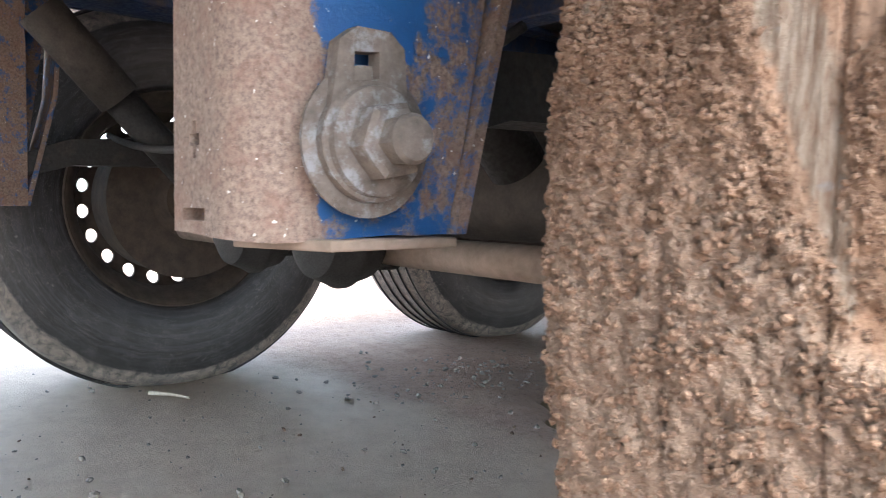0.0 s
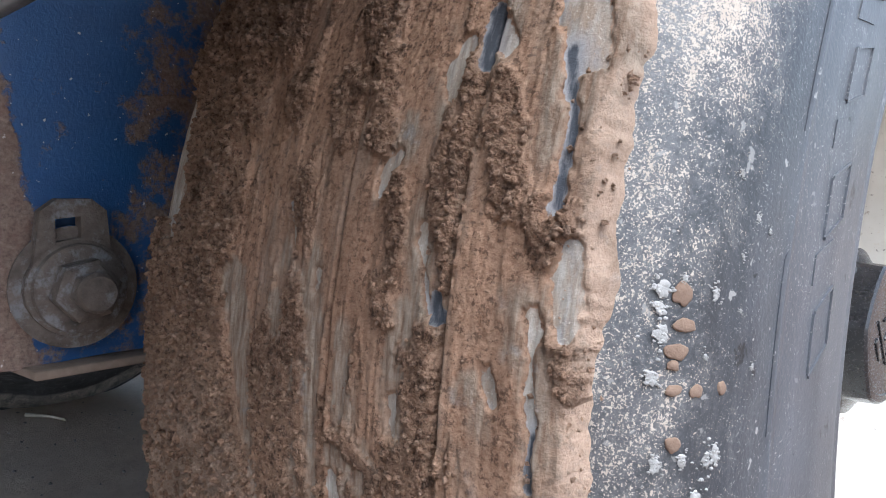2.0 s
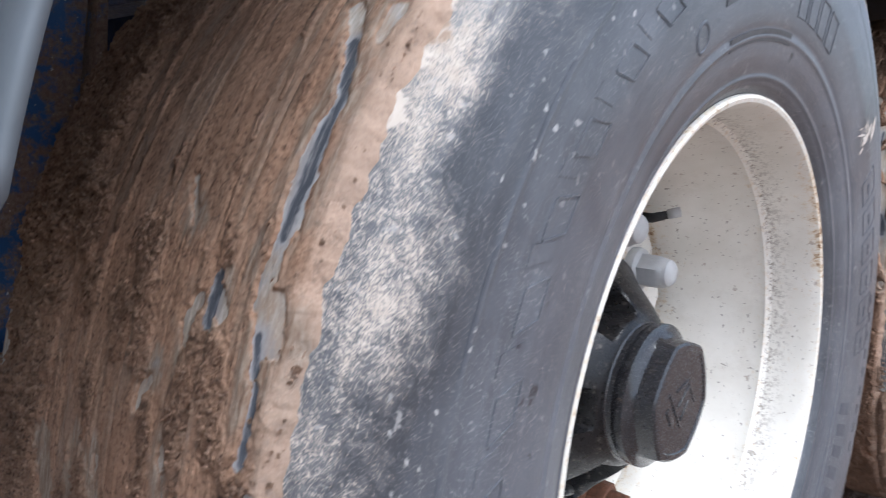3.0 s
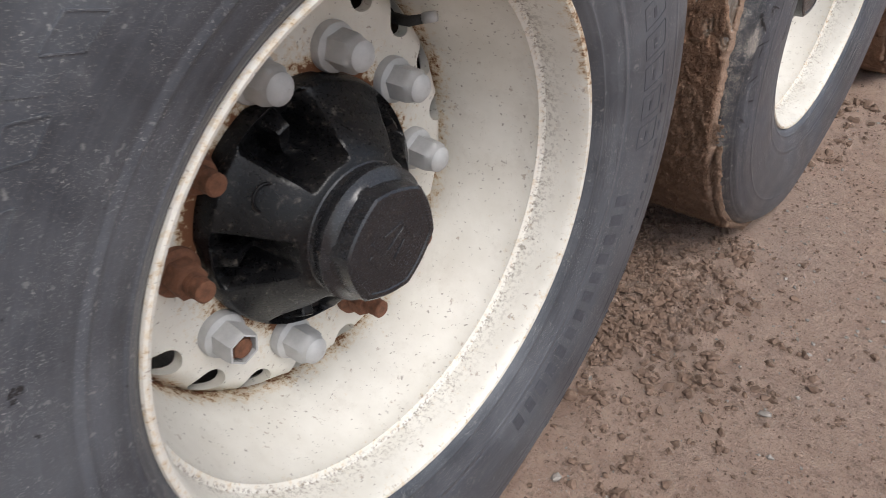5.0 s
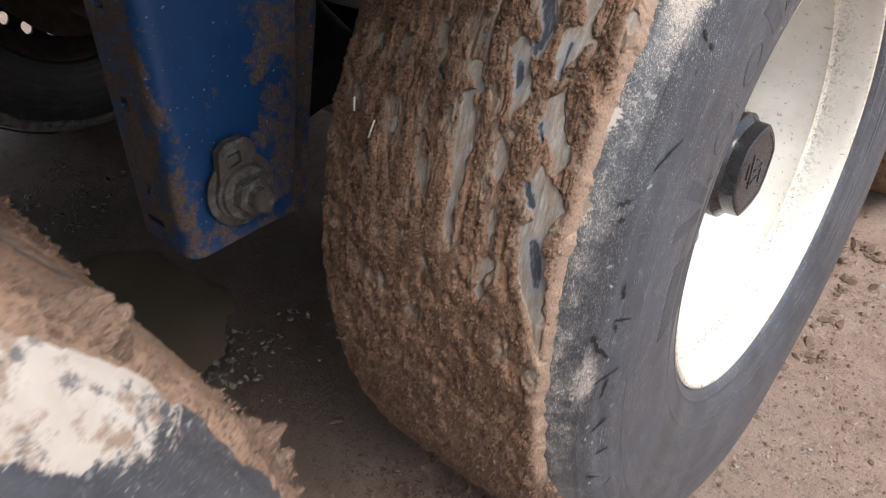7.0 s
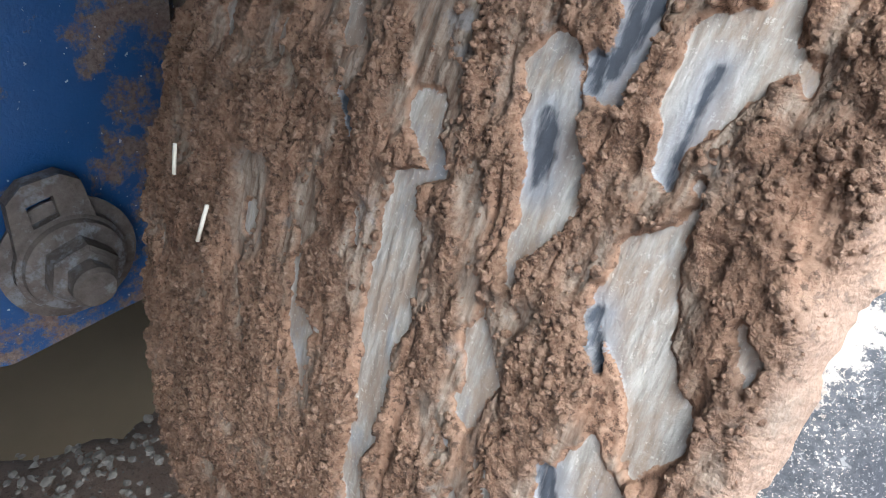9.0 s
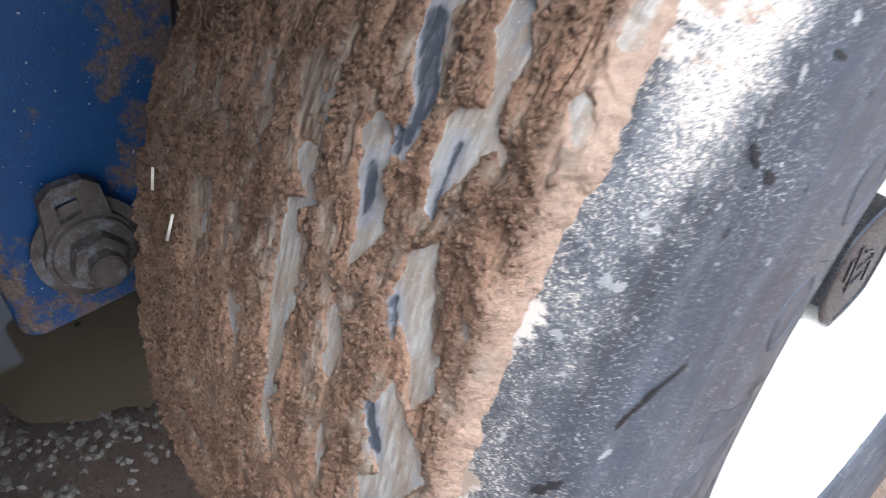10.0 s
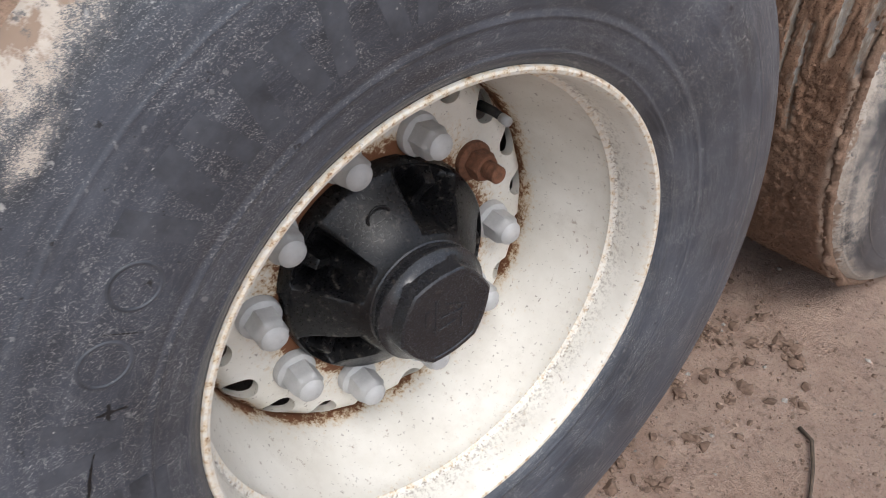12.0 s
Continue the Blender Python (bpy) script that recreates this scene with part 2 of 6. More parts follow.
    link(t, col, b.inputs["Base Color"])
    link(t, mix(t, mask, ramp(t, big, [(0.3, 0.32), (0.7, 0.48)]), (0.95, 0.95, 0.95)), b.inputs["Roughness"])
    bump(t, b, calc(t, "ADD", calc(t, "MULTIPLY", mask, 1.2), noise_node(t, 500, 3, 0.6, seed=seed)), 0.35, 0.0008)
    return m


def rim_material(name, seed=0.0, rusting=0.24, bad=None):
    """Cream paint with chips, dirt specks and rust; 'rusty' marks the edges where rust gathers."""
    m, t, b = nodes_of(name)
    col = ramp(t, noise_node(t, 14, 5, 0.6, seed=seed), [(0.3, (0.575, 0.548, 0.487)), (0.7, (0.68, 0.657, 0.60))])
    grime = ramp(t, noise_node(t, 22, 8, 0.8, seed=seed + 4), [(0.53, 0.0), (0.76, 0.45)])
    col = mix(t, grime, col, (0.43, 0.39, 0.335))
    speck = ramp(t, noise_node(t, 170, 3, 0.6, seed=seed + 1), [(0.655, 0.0), (0.69, 1.0)])
    col = mix(t, calc(t, "MULTIPLY", speck, 0.7), col, (0.16, 0.14, 0.12))
    spatter = ramp(t, noise_node(t, 75, 4, 0.7, seed=seed + 14), [(0.64, 0.0), (0.68, 0.65)])
    col = mix(t, spatter, col, (0.27, 0.21, 0.165))
    crease = ramp(t, axle_distance(t), [(0.2775, 0.0), (0.2795, 1.0), (0.2822, 1.0), (0.2834, 0.0)])
    dots = ramp(t, noise_node(t, 200, 5, 0.75, seed=seed + 15), [(0.50, 0.0), (0.58, 0.9)])
    col = mix(t, calc(t, "MULTIPLY", crease, dots), col, (0.13, 0.10, 0.075))
    seep = ramp(t, axle_distance(t), [(0.142, 1.4), (0.165, 0.0), (0.228, 0.0), (0.2468, 0.5), (0.2490, 0.0)])
    r = calc(t, "ADD", calc(t, "MULTIPLY", calc(t, "ADD", attr(t, "rusty"), calc(t, "MULTIPLY", seep, ramp(t, noise_node(t, 16, 3, 0.5, seed=seed + 8), [(0.4, 0.0), (0.6, 1.0)]))), rusting), noise_node(t, 120, 8, 0.78, seed=seed + 2))
    if bad:
        # one stretch of the lip has lost its paint
        far_off = t.nodes.new("ShaderNodeVectorMath")
        far_off.operation = "DISTANCE"
        link(t, t.nodes.new("ShaderNodeTexCoord").outputs["Object"], far_off.inputs[0])
        far_off.inputs[1].default_value = bad
        worst = calc(t, "MULTIPLY", ramp(t, far_off.outputs["Value"], [(0.05, 1.0), (0.13, 0.0)]), ramp(t, axle_distance(t), [(0.286, 0.0), (0.289, 1.0)]))
        r = calc(t, "ADD", r, calc(t, "MULTIPLY", worst, 0.115))
    stain = ramp(t, r, [(0.63, 0.0), (0.80, 0.75)])
    col = mix(t, stain, col, (0.50, 0.34, 0.15))
    rust = ramp(t, r, [(0.74, 0.0), (0.84, 1.0)])
    col = mix(t, rust, col, (0.15, 0.06, 0.025))
    link(t, col, b.inputs["Base Color"])
    link(t, mix(t, rust, (0.42, 0.42, 0.42), (0.9, 0.9, 0.9)), b.inputs["Roughness"])
    bump(t, b, calc(t, "ADD", rust, noise_node(t, 260, 4, 0.6, seed=seed)), 0.2, 0.0006)
    return m


def ground_material():
    """Wet trodden soil with grit."""
    m, t, b = nodes_of("trodden_soil")
    big = noise_node(t, 1.3, 6, 0.6)
    mid = noise_node(t, 14, 7, 0.7)
    fine = noise_node(t, 150, 5, 0.75)
    col = mix(t, ramp(t, mid, [(0.3, 0.0), (0.7, 1.0)]), (0.37, 0.228, 0.160), (0.63, 0.445, 0.34))
    col = mix(t, ramp(t, big, [(0.45, 0.0), (0.68, 0.75)]), col, (0.50, 0.375, 0.305))
    col = mix(t, ramp(t, fine, [(0.3, 0.0), (0.75, 0.55)]), col, (0.54, 0.405, 0.33))
    grit = ramp(t, noise_node(t, 300, 3, 0.6), [(0.63, 0.0), (0.68, 1.0)])
    col = mix(t, calc(t, "MULTIPLY", grit, 0.8), col, (0.50, 0.46, 0.42))
    pit = ramp(t, noise_node(t, 170, 7, 0.8, seed=4), [(0.36, 0.8), (0.46, 0.0)])
    col = mix(t, pit, col, (0.18, 0.115, 0.083))
    col = mix(t, ramp(t, noise_node(t, 55, 7, 0.8, seed=9), [(0.37, 0.7), (0.46, 0.0)]), col, (0.19, 0.125, 0.09))
    # paler soil: daylight from the far side put into the colour
    col = mix(t, calc(t, "MULTIPLY", attr(t, "daylit"), ramp(t, mid, [(0.3, 0.55), (0.6, 0.95)])), col, (0.68, 0.555, 0.44))
    # wet mud by the puddle, plus trailer shade painted into the soil colour
    col = mix(t, attr(t, "damp_shade"), col, (0.075, 0.052, 0.038))
    link(t, col, b.inputs["Base Color"])
    packed = calc(t, "MULTIPLY", attr(t, "daylit"), 0.75)
    link(t, mix(t, packed, ramp(t, big, [(0.35, 0.92), (0.7, 0.6)]), (0.58, 0.58, 0.58)), b.inputs["Roughness"])
    gran = noise_node(t, 420, 4, 0.7)
    bump(t, b, calc(t, "ADD", calc(t, "ADD", fine, mid), calc(t, "MULTIPLY", gran, 0.6)), 1.0, 0.015)
    return m


def bracket_material():
    """Blue paint with brown dirt and rust over it; 'dirt' adds to the dirt."""
    m, t, b = nodes_of("blue_paint_dirty")
    blue = mix(t, noise_node(t, 25, 5, 0.6), (0.009, 0.050, 0.160), (0.018, 0.086, 0.235))
    dirt = mix(t, ramp(t, noise_node(t, 260, 6, 0.75), [(0.3, 0.0), (0.7, 1.0)]), (0.080, 0.054, 0.041), (0.28, 0.212, 0.175))
    dirt = mix(t, ramp(t, noise_node(t, 45, 7, 0.75, seed=12), [(0.45, 0.0), (0.65, 0.6)]), dirt, (0.17, 0.097, 0.072))
    d = calc(t, "ADD", attr(t, "dirt"), calc(t, "MULTIPLY", calc(t, "SUBTRACT", noise_node(t, 30, 9, 0.75, seed=3), 0.5), 1.7))
    mask = ramp(t, d, [(0.42, 0.0), (0.56, 1.0)])
    col = mix(t, mask, blue, dirt)
    white = ramp(t, noise_node(t, 190, 2, 0.5, seed=8), [(0.70, 0.0), (0.74, 1.0)])
    col = mix(t, calc(t, "MULTIPLY", white, 0.7), col, (0.6, 0.58, 0.55))
    link(t, col, b.inputs["Base Color"])
    link(t, mix(t, mask, (0.4, 0.4, 0.4), (0.95, 0.95, 0.95)), b.inputs["Roughness"])
    bump(t, b, calc(t, "ADD", mask, noise_node(t, 330, 5, 0.7)), 0.5, 0.0012)
    return m


def water_material():
    m, t, b = nodes_of("muddy_water")
    col = ramp(t, noise_node(t, 5, 3, 0.5), [(0.3, (0.23, 0.18, 0.12)), (0.7, (0.29, 0.23, 0.155))])
    link(t, col, b.inputs["Base Color"])
    b.inputs["Roughness"].default_value = 0.04
    b.inputs["IOR"].default_value = 1.33
    bump(t, b, noise_node(t, 18, 2, 0.5), 0.05, 0.004)
    return m


MUD_A = mud_material("mud_front_wheel", (0.85, 0.772, 0.712), 0.0)
MUD_B = mud_material("mud_middle_wheel", (0.81, 0.72, 0.655), 21.0)
MUD_C = mud_material("mud_rear_wheel", (0.90, 0.80, 0.74), 43.0)
RIM = [rim_material("cream_paint", s, r, (0.0, 0.242, 0.170) if s == 0.0 else None) for s, r in ((0.0, 0.225), (11.0, 0.295), (23.0, 0.27))]
TYRE = [tyre_material("tyre_rubber", s, worn=w, speck=0.595 if s == 0.0 else 0.572, soiled=0.445 if s == 14.0 else 0.49) for s, w in ((0.0, (0.090, 0.096, 0.108)), (14.0, (0.052, 0.058, 0.073)), (29.0, (0.06, 0.066, 0.078)))]
# darker than the near tyres: the trailer's shade is in the rubber colour
TYRE_FAR = tyre_material("tyre_rubber_far_shade", 37.0, (0.014, 0.014, 0.015), (0.034, 0.034, 0.036))
HUBBLACK = surface("black_hub_paint", (0.003, 0.003, 0.0035), (0.008, 0.008, 0.009), (0.22, 0.40), 40, 0.0, 0.4, 0.0008, (0.10, 0.088, 0.076), (0.57, 0.72), 110, gloss=0.28)
CAPBLACK = surface("black_cap_plastic", (0.010, 0.010, 0.012), (0.020, 0.021, 0.024), (0.16, 0.32), 60, 0.0, 0.12, 0.0004, (0.12, 0.10, 0.08), (0.62, 0.82), 60, gloss=0.55)
CAPGREY = surface("grey_cap_plastic", (0.34, 0.34, 0.335), (0.46, 0.46, 0.455), (0.42, 0.6), 40, 0.0, 0.1, 0.0004, (0.22, 0.20, 0.18), (0.62, 0.78), 80)
RUST = surface("rust", (0.085, 0.035, 0.018), (0.20, 0.085, 0.045), (0.8, 0.98), 120, 0.0, 0.6, 0.0012)
DIRTY = surface("dirt_crusted_steel", (0.058, 0.048, 0.041), (0.155, 0.127, 0.107), (0.75, 0.95), 60, 0.0, 0.6, 0.0012, (0.19, 0.19, 0.20), (0.52, 0.62), 40)
BLACKSTEEL = surface("black_chassis_steel", (0.006, 0.006, 0.0065), (0.016, 0.015, 0.014), (0.55, 0.85), 20, 0.0, 0.3, 0.001, (0.05, 0.037, 0.029), (0.55, 0.7), 14)
AXLESTEEL = surface("dusty_axle_steel", (0.022, 0.019, 0.016), (0.060, 0.049, 0.041), (0.7, 0.95), 25, 0.0, 0.4, 0.001)
PIPESTEEL = surface("dusty_brown_pipe", (0.16, 0.12, 0.09), (0.26, 0.20, 0.16), (0.8, 0.95), 40, 0.0, 0.4, 0.001)
RAILBLUE = surface("dark_blue_chassis_paint", (0.005, 0.016, 0.050), (0.010, 0.034, 0.10), (0.4, 0.7), 12, 0.0, 0.3, 0.001, (0.07, 0.05, 0.04), (0.5, 0.66), 10)
DRUM = surface("rusty_brake_drum", (0.030, 0.023, 0.018), (0.075, 0.056, 0.043), (0.8, 0.95), 30, 0.0, 0.4, 0.001)
GUARD = surface("grey_mudguard_plastic", (0.068, 0.078, 0.088), (0.098, 0.110, 0.122), (0.35, 0.5), 14, 0.0, 0.1, 0.0005, (0.36, 0.38, 0.40), (0.66, 0.74), 30)
RUBBER = surface("black_rubber", (0.008, 0.008, 0.008), (0.02, 0.02, 0.02), (0.6, 0.85), 40)
STONE = surface("pebble_stone", (0.16, 0.14, 0.12), (0.34, 0.305, 0.27), (0.5, 0.8), 60)
CLOD = surface("soil_clod", (0.10, 0.062, 0.043), (0.22, 0.145, 0.104), (0.9, 0.98), 90, 0.0, 0.7, 0.002)
PALEWOOD = surface("pale_straw", (0.5, 0.45, 0.36), (0.68, 0.63, 0.54), (0.7, 0.9), 80)
DARKWOOD = surface("dark_twig", (0.05, 0.035, 0.025), (0.11, 0.08, 0.055), (0.8, 0.95), 80)
BRACKETBLUE = bracket_material()
SOIL = ground_material()
WATER = water_material()
AMBER = surface("amber_lens", (0.75, 0.20, 0.015), (0.85, 0.27, 0.03), (0.15, 0.3), 60)
# back of the cream rim, browned so that the vents look shaded
RIMBACK_SHADE = surface("shade_brown_rim_back", (0.035, 0.028, 0.022), (0.09, 0.07, 0.055), (0.75, 0.95), 30, 0.0, 0.4, 0.001)
SMOOTHRUBBER = surface("smooth_black_rubber_patch", (0.020, 0.021, 0.024), (0.036, 0.038, 0.043), (0.4, 0.55), 30, 0.0, 0.2, 0.0005, (0.16, 0.16, 0.165), (0.60, 0.72), 60)
MARK = surface("moulded_rubber_marking", (0.028, 0.031, 0.038), (0.072, 0.078, 0.092), (0.42, 0.6), 30, 0.0, 0.3, 0.0006, (0.45, 0.44, 0.42), (0.64, 0.70), 210)


# ---- mesh helpers ----
def part(name, bm, material, parent=None, label="", shade=True):
    me = bpy.data.meshes.new(name)
    if shade:
        for f in bm.faces:
            f.smooth = True
    bm.to_mesh(me)
    bm.free()
    me.materials.append(material)
    ob = new(name, me)
    if parent:
        ob.parent = parent
    if label:
        tagged(ob, label)
    return ob


def raw_mesh(name, verts, faces, material, parent=None, attrs=None, shade=True):
    """A mesh from arrays of places and of faces (all quads or all triangles)."""
    me = bpy.data.meshes.new(name)
    k = faces.shape[1]
    me.vertices.add(len(verts))
    me.vertices.foreach_set("co", np.ascontiguousarray(verts, dtype=np.float32).ravel())
    me.loops.add(faces.size)
    me.loops.foreach_set("vertex_index", np.ascontiguousarray(faces, dtype=np.int32).ravel())
    me.polygons.add(len(faces))
    me.polygons.foreach_set("loop_start", np.arange(0, faces.size, k, dtype=np.int32))
    me.polygons.foreach_set("use_smooth", np.full(len(faces), shade))
    for key, val in (attrs or {}).items():
        a = me.attributes.new(key, "FLOAT", "POINT")
        a.data.foreach_set("value", np.ascontiguousarray(val, dtype=np.float32).ravel())
    me.update(calc_edges=True)
    me.materials.append(material)
    ob = new(name, me)
    if parent:
        ob.parent = parent
    return ob


def grid_faces(nu, nv, wrap=False):
    i, j = np.meshgrid(np.arange(nu - 1), np.arange(nv if wrap else nv - 1), indexing="ij")
    j2 = (j + 1) % nv
    return np.stack([i * nv + j, i * nv + j2, (i + 1) * nv + j2, (i + 1) * nv + j], -1).reshape(-1, 4)


def sharpen(ob, degrees=32):
    ob.data.set_sharp_from_angle(angle=radians(degrees))
    return ob


def lathe(name, profile, material, parent, segments=128, attrs=None, sides=None, warp=None, label=""):
    """A body of revolution round the x axis from (x, r) pairs, going so that its outside faces out."""
    p = np.array(profile)
    a = np.linspace(0, 2 * np.pi, segments, endpoint=False)
    x = np.repeat(p[:, 0][:, None], segments, 1)
    r = np.repeat(p[:, 1][:, None], segments, 1)
    if sides:
        n, lo, hi, amount = sides
        c = np.cos(np.pi / n) / np.cos((a % (2 * np.pi / n)) - np.pi / n)
        on = ((p[:, 0] >= lo) & (p[:, 0] <= hi)).astype(float)[:, None]
        r = r * (1 + on * amount * (c[None] - 1))
    v = np.stack([x, r * np.cos(a), r * np.sin(a)], -1)
    if warp is not None:
        v = warp(v)
    extra = {k: np.repeat(np.array(val)[:, None], segments, 1) for k, val in (attrs or {}).items()}
    ob = sharpen(raw_mesh(name, v.reshape(-1, 3), grid_faces(len(p), segments, True), material, parent, extra))
    if label:
        tagged(ob, label)
    return ob


def box_bm(sx, sy, sz, at=(0, 0, 0), bevel=0.0, turn=None):
    bm = bmesh.new()
    bmesh.ops.create_cube(bm, size=1)
    bmesh.ops.scale(bm, vec=(sx, sy, sz), verts=bm.verts)
    if bevel:
        bmesh.ops.bevel(bm, geom=bm.edges[:], offset=bevel, segments=2, affect="EDGES", profile=0.5)
    if turn is not None:
        bmesh.ops.transform(bm, matrix=turn, verts=bm.verts)
    bmesh.ops.translate(bm, vec=at, verts=bm.verts)
    return bm


def tube_bm(points, radius, sides=16, caps=True):
    """A round tube along a polyline; radius is a number or one for each point."""
    bm = bmesh.new()
    pts = [Vector(p) for p in points]
    rad = radius if isinstance(radius, (list, tuple)) else [radius] * len(pts)
    rings = []
    side = None
    for k, p in enumerate(pts):
        d = (pts[min(k + 1, len(pts) - 1)] - pts[max(k - 1, 0)]).normalized()
        if side is None:
            side = d.orthogonal().normalized()
        side = (side - d * side.dot(d)).normalized()
        other = d.cross(side)
        rings.append([bm.verts.new(p + rad[k] * (math.cos(t) * side + math.sin(t) * other)) for t in [2 * math.pi * s / sides for s in range(sides)]])
    for a, b in zip(rings, rings[1:]):
        for s in range(sides):
            bm.faces.new((a[s], a[(s + 1) % sides], b[(s + 1) % sides], b[s]))
    if caps:
        bm.faces.new(rings[0][::-1])
        bm.faces.new(rings[-1])
    return bm


ICO = bmesh.new()
bmesh.ops.create_icosphere(ICO, subdivisions=1, radius=1)
ICO_V = np.array([v.co[:] for v in ICO.verts])
ICO_F = np.array([[v.index for v in f.verts] for f in ICO.faces])
ICO.free()
OCTA_V = np.array([(1, 0, 0), (-1, 0, 0), (0, 1, 0), (0, -1, 0), (0, 0, 1), (0, 0, -1)], float)
OCTA_F = np.array([(4, 0, 2), (4, 2, 1), (4, 1, 3), (4, 3, 0), (5, 2, 0), (5, 1, 2), (5, 3, 1), (5, 0, 3)])


def lumps(name, places, sizes, material, parent=None, seed=1, flat=1.0, rough=0.35, attrs=None, shade=False, form=(ICO_V, ICO_F)):
    """Many small irregular clods in one mesh."""
    rng = np.random.RandomState(seed)
    corner, tri = form
    n, k = len(places), len(corner)
    q = rng.normal(size=(n, 4))
    q /= np.linalg.norm(q, axis=1)[:, None]
    w, x, y, z = q.T
    rot = np.stack([np.stack([1 - 2 * (y * y + z * z), 2 * (x * y - z * w), 2 * (x * z + y * w)], -1),
                    np.stack([2 * (x * y + z * w), 1 - 2 * (x * x + z * z), 2 * (y * z - x * w)], -1),
                    np.stack([2 * (x * z - y * w), 2 * (y * z + x * w), 1 - 2 * (x * x + y * y)], -1)], 1)
    shape = corner[None] * (1 + rough * (rng.rand(n, k, 1) * 2 - 1)) * (0.65 + 0.7 * rng.rand(n, 1, 3))
    v = np.einsum("nij,nkj->nki", rot, shape) * np.array(sizes)[:, None, None]
    v[..., 2] *= flat
    v += np.array(places)[:, None, :]
    f = (tri[None] + (np.arange(n) * k)[:, None, None]).reshape(-1, 3)
    extra = {key: np.repeat(np.broadcast_to(val, n), k) for key, val in (attrs or {}).items()}
    return raw_mesh(name, v.reshape(-1, 3), f, material, parent, extra, shade)


# ---- ground ----
def water_basin(x, y):
    """How deep the ground sinks into the puddle, 0 to 1."""
    n = fbm(x * 4, y * 4, 3.3, 3) * 0.35
    d = np.sqrt(((x + 1.13) / 0.28) ** 2 + ((y - 0.81) / 0.24) ** 2)
    return smooth(1.15, 0.75, d + n)


def ground_height(x, y):
    near = smooth(6.0, 2.0, np.hypot(x + 0.5, y - 1.2))
    h = 0.012 * fbm(x * 1.7, y * 1.7, 0.5, 3) + near * (0.006 * fbm(x * 9, y * 9, 2.5, 3) + 0.0042 * fbm(x * 34, y * 34, 7.5, 3) + 0.0036 * np.abs(fbm(x * 70, y * 70, 5.5, 3)) * smooth(-0.25, 0.35, fbm(x * 5, y * 5, 9.5, 2)))
    heap = np.exp(-((x + 0.09) / 0.20) ** 2 - ((y - 0.74) / 0.25) ** 2) + 0.8 * np.exp(-((x + 0.05) / 0.2) ** 2 - ((y - 1.95) / 0.25) ** 2)
    h = h + heap * (0.004 + 0.017 * np.abs(fbm(x * 24, y * 24, 1.5, 4)))
    return h - 0.035 * water_basin(x, y) - 0.006


def build_ground():
    def steps(lo, a, b, hi):
        """Grid lines: fine from a to b, coarser out to lo and hi, then growing to the horizon."""
        core = np.concatenate([np.arange(lo, a, 0.018), np.arange(a, b, 0.0080), np.arange(b, hi, 0.016)])
        grow = np.cumsum(0.014 * 1.22 ** np.arange(1, 80))
        grow = grow[grow < 900]
        return np.concatenate([lo - grow[::-1], core, core[-1] + grow])

    xs, ys = steps(-1.7, -0.35, 0.9, 0.95), steps(-0.6, 0.2, 2.3, 2.9)
    X, Y = np.meshgrid(xs, ys, indexing="ij")
    Zg = ground_height(X, Y)
    v = np.stack([X, Y, Zg], -1).reshape(-1, 3)
    # the wide patch around the puddle paints in the shade below the trailer
    shade_reach = np.hypot((X + 1.0) / 0.75, (Y - 0.95) / 0.50) + 0.3 * fbm(X * 3, Y * 3, 8.0, 3)
    damp_shade = np.maximum(0.85 * smooth(0.05, 0.5, water_basin(X, Y)), 0.5 * smooth(1.15, 0.7, shade_reach))
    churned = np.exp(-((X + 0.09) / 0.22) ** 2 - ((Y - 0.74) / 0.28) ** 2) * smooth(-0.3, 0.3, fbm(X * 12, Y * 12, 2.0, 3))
    damp_shade = np.maximum(damp_shade, 0.38 * churned)
    # where the soil is painted lighter, for daylight reaching in under the trailer
    daylit = smooth(-0.35, -0.75, X + 0.2 * fbm(X * 3, Y * 3, 4.0, 3)) * smooth(0.55, 0.25, Y + 0.35 * fbm(X * 2.5, Y * 2.5, 6.0, 3)) * smooth(-9, -5, X)
    ob = raw_mesh("ground", v, grid_faces(len(xs), len(ys)), SOIL, None, {"damp_shade": np.clip(damp_shade, 0, 1), "daylit": daylit})
    ob.data.flip_normals()
    tagged(ob, "brown trodden soil with grit, wet by the puddle, trailer shade in its colour", "ground", kind="structure")
    a = np.linspace(0, 2 * np.pi, 72, endpoint=False)
    rad = np.linspace(0.02, 1, 14)
    R, A = np.meshgrid(rad, a, indexing="ij")
    px, py = -1.13 + 0.36 * R * np.cos(A), 0.81 + 0.31 * R * np.sin(A)
    v = np.stack([px, py, np.full_like(px, -0.021)], -1).reshape(-1, 3)
    ob = raw_mesh("water", v, grid_faces(14, 72, True), WATER)
    tagged(ob, "shallow puddle of still brown muddy water", "puddle", kind="structure")


build_ground()


# ---- wheels ----
TYRE_X = np.array([-0.337, -0.334, -0.326, -0.315, -0.302, -0.285, -0.155, -0.025, -0.008, 0.005, 0.016, 0.024, 0.027, 0.027, 0.022, 0.014, 0.005])
TYRE_R = np.array([0.44, 0.47, 0.498, 0.515, 0.527, 0.531, 0.5335, 0.531, 0.527, 0.515, 0.498, 0.47, 0.44, 0.405, 0.365, 0.33, 0.306])


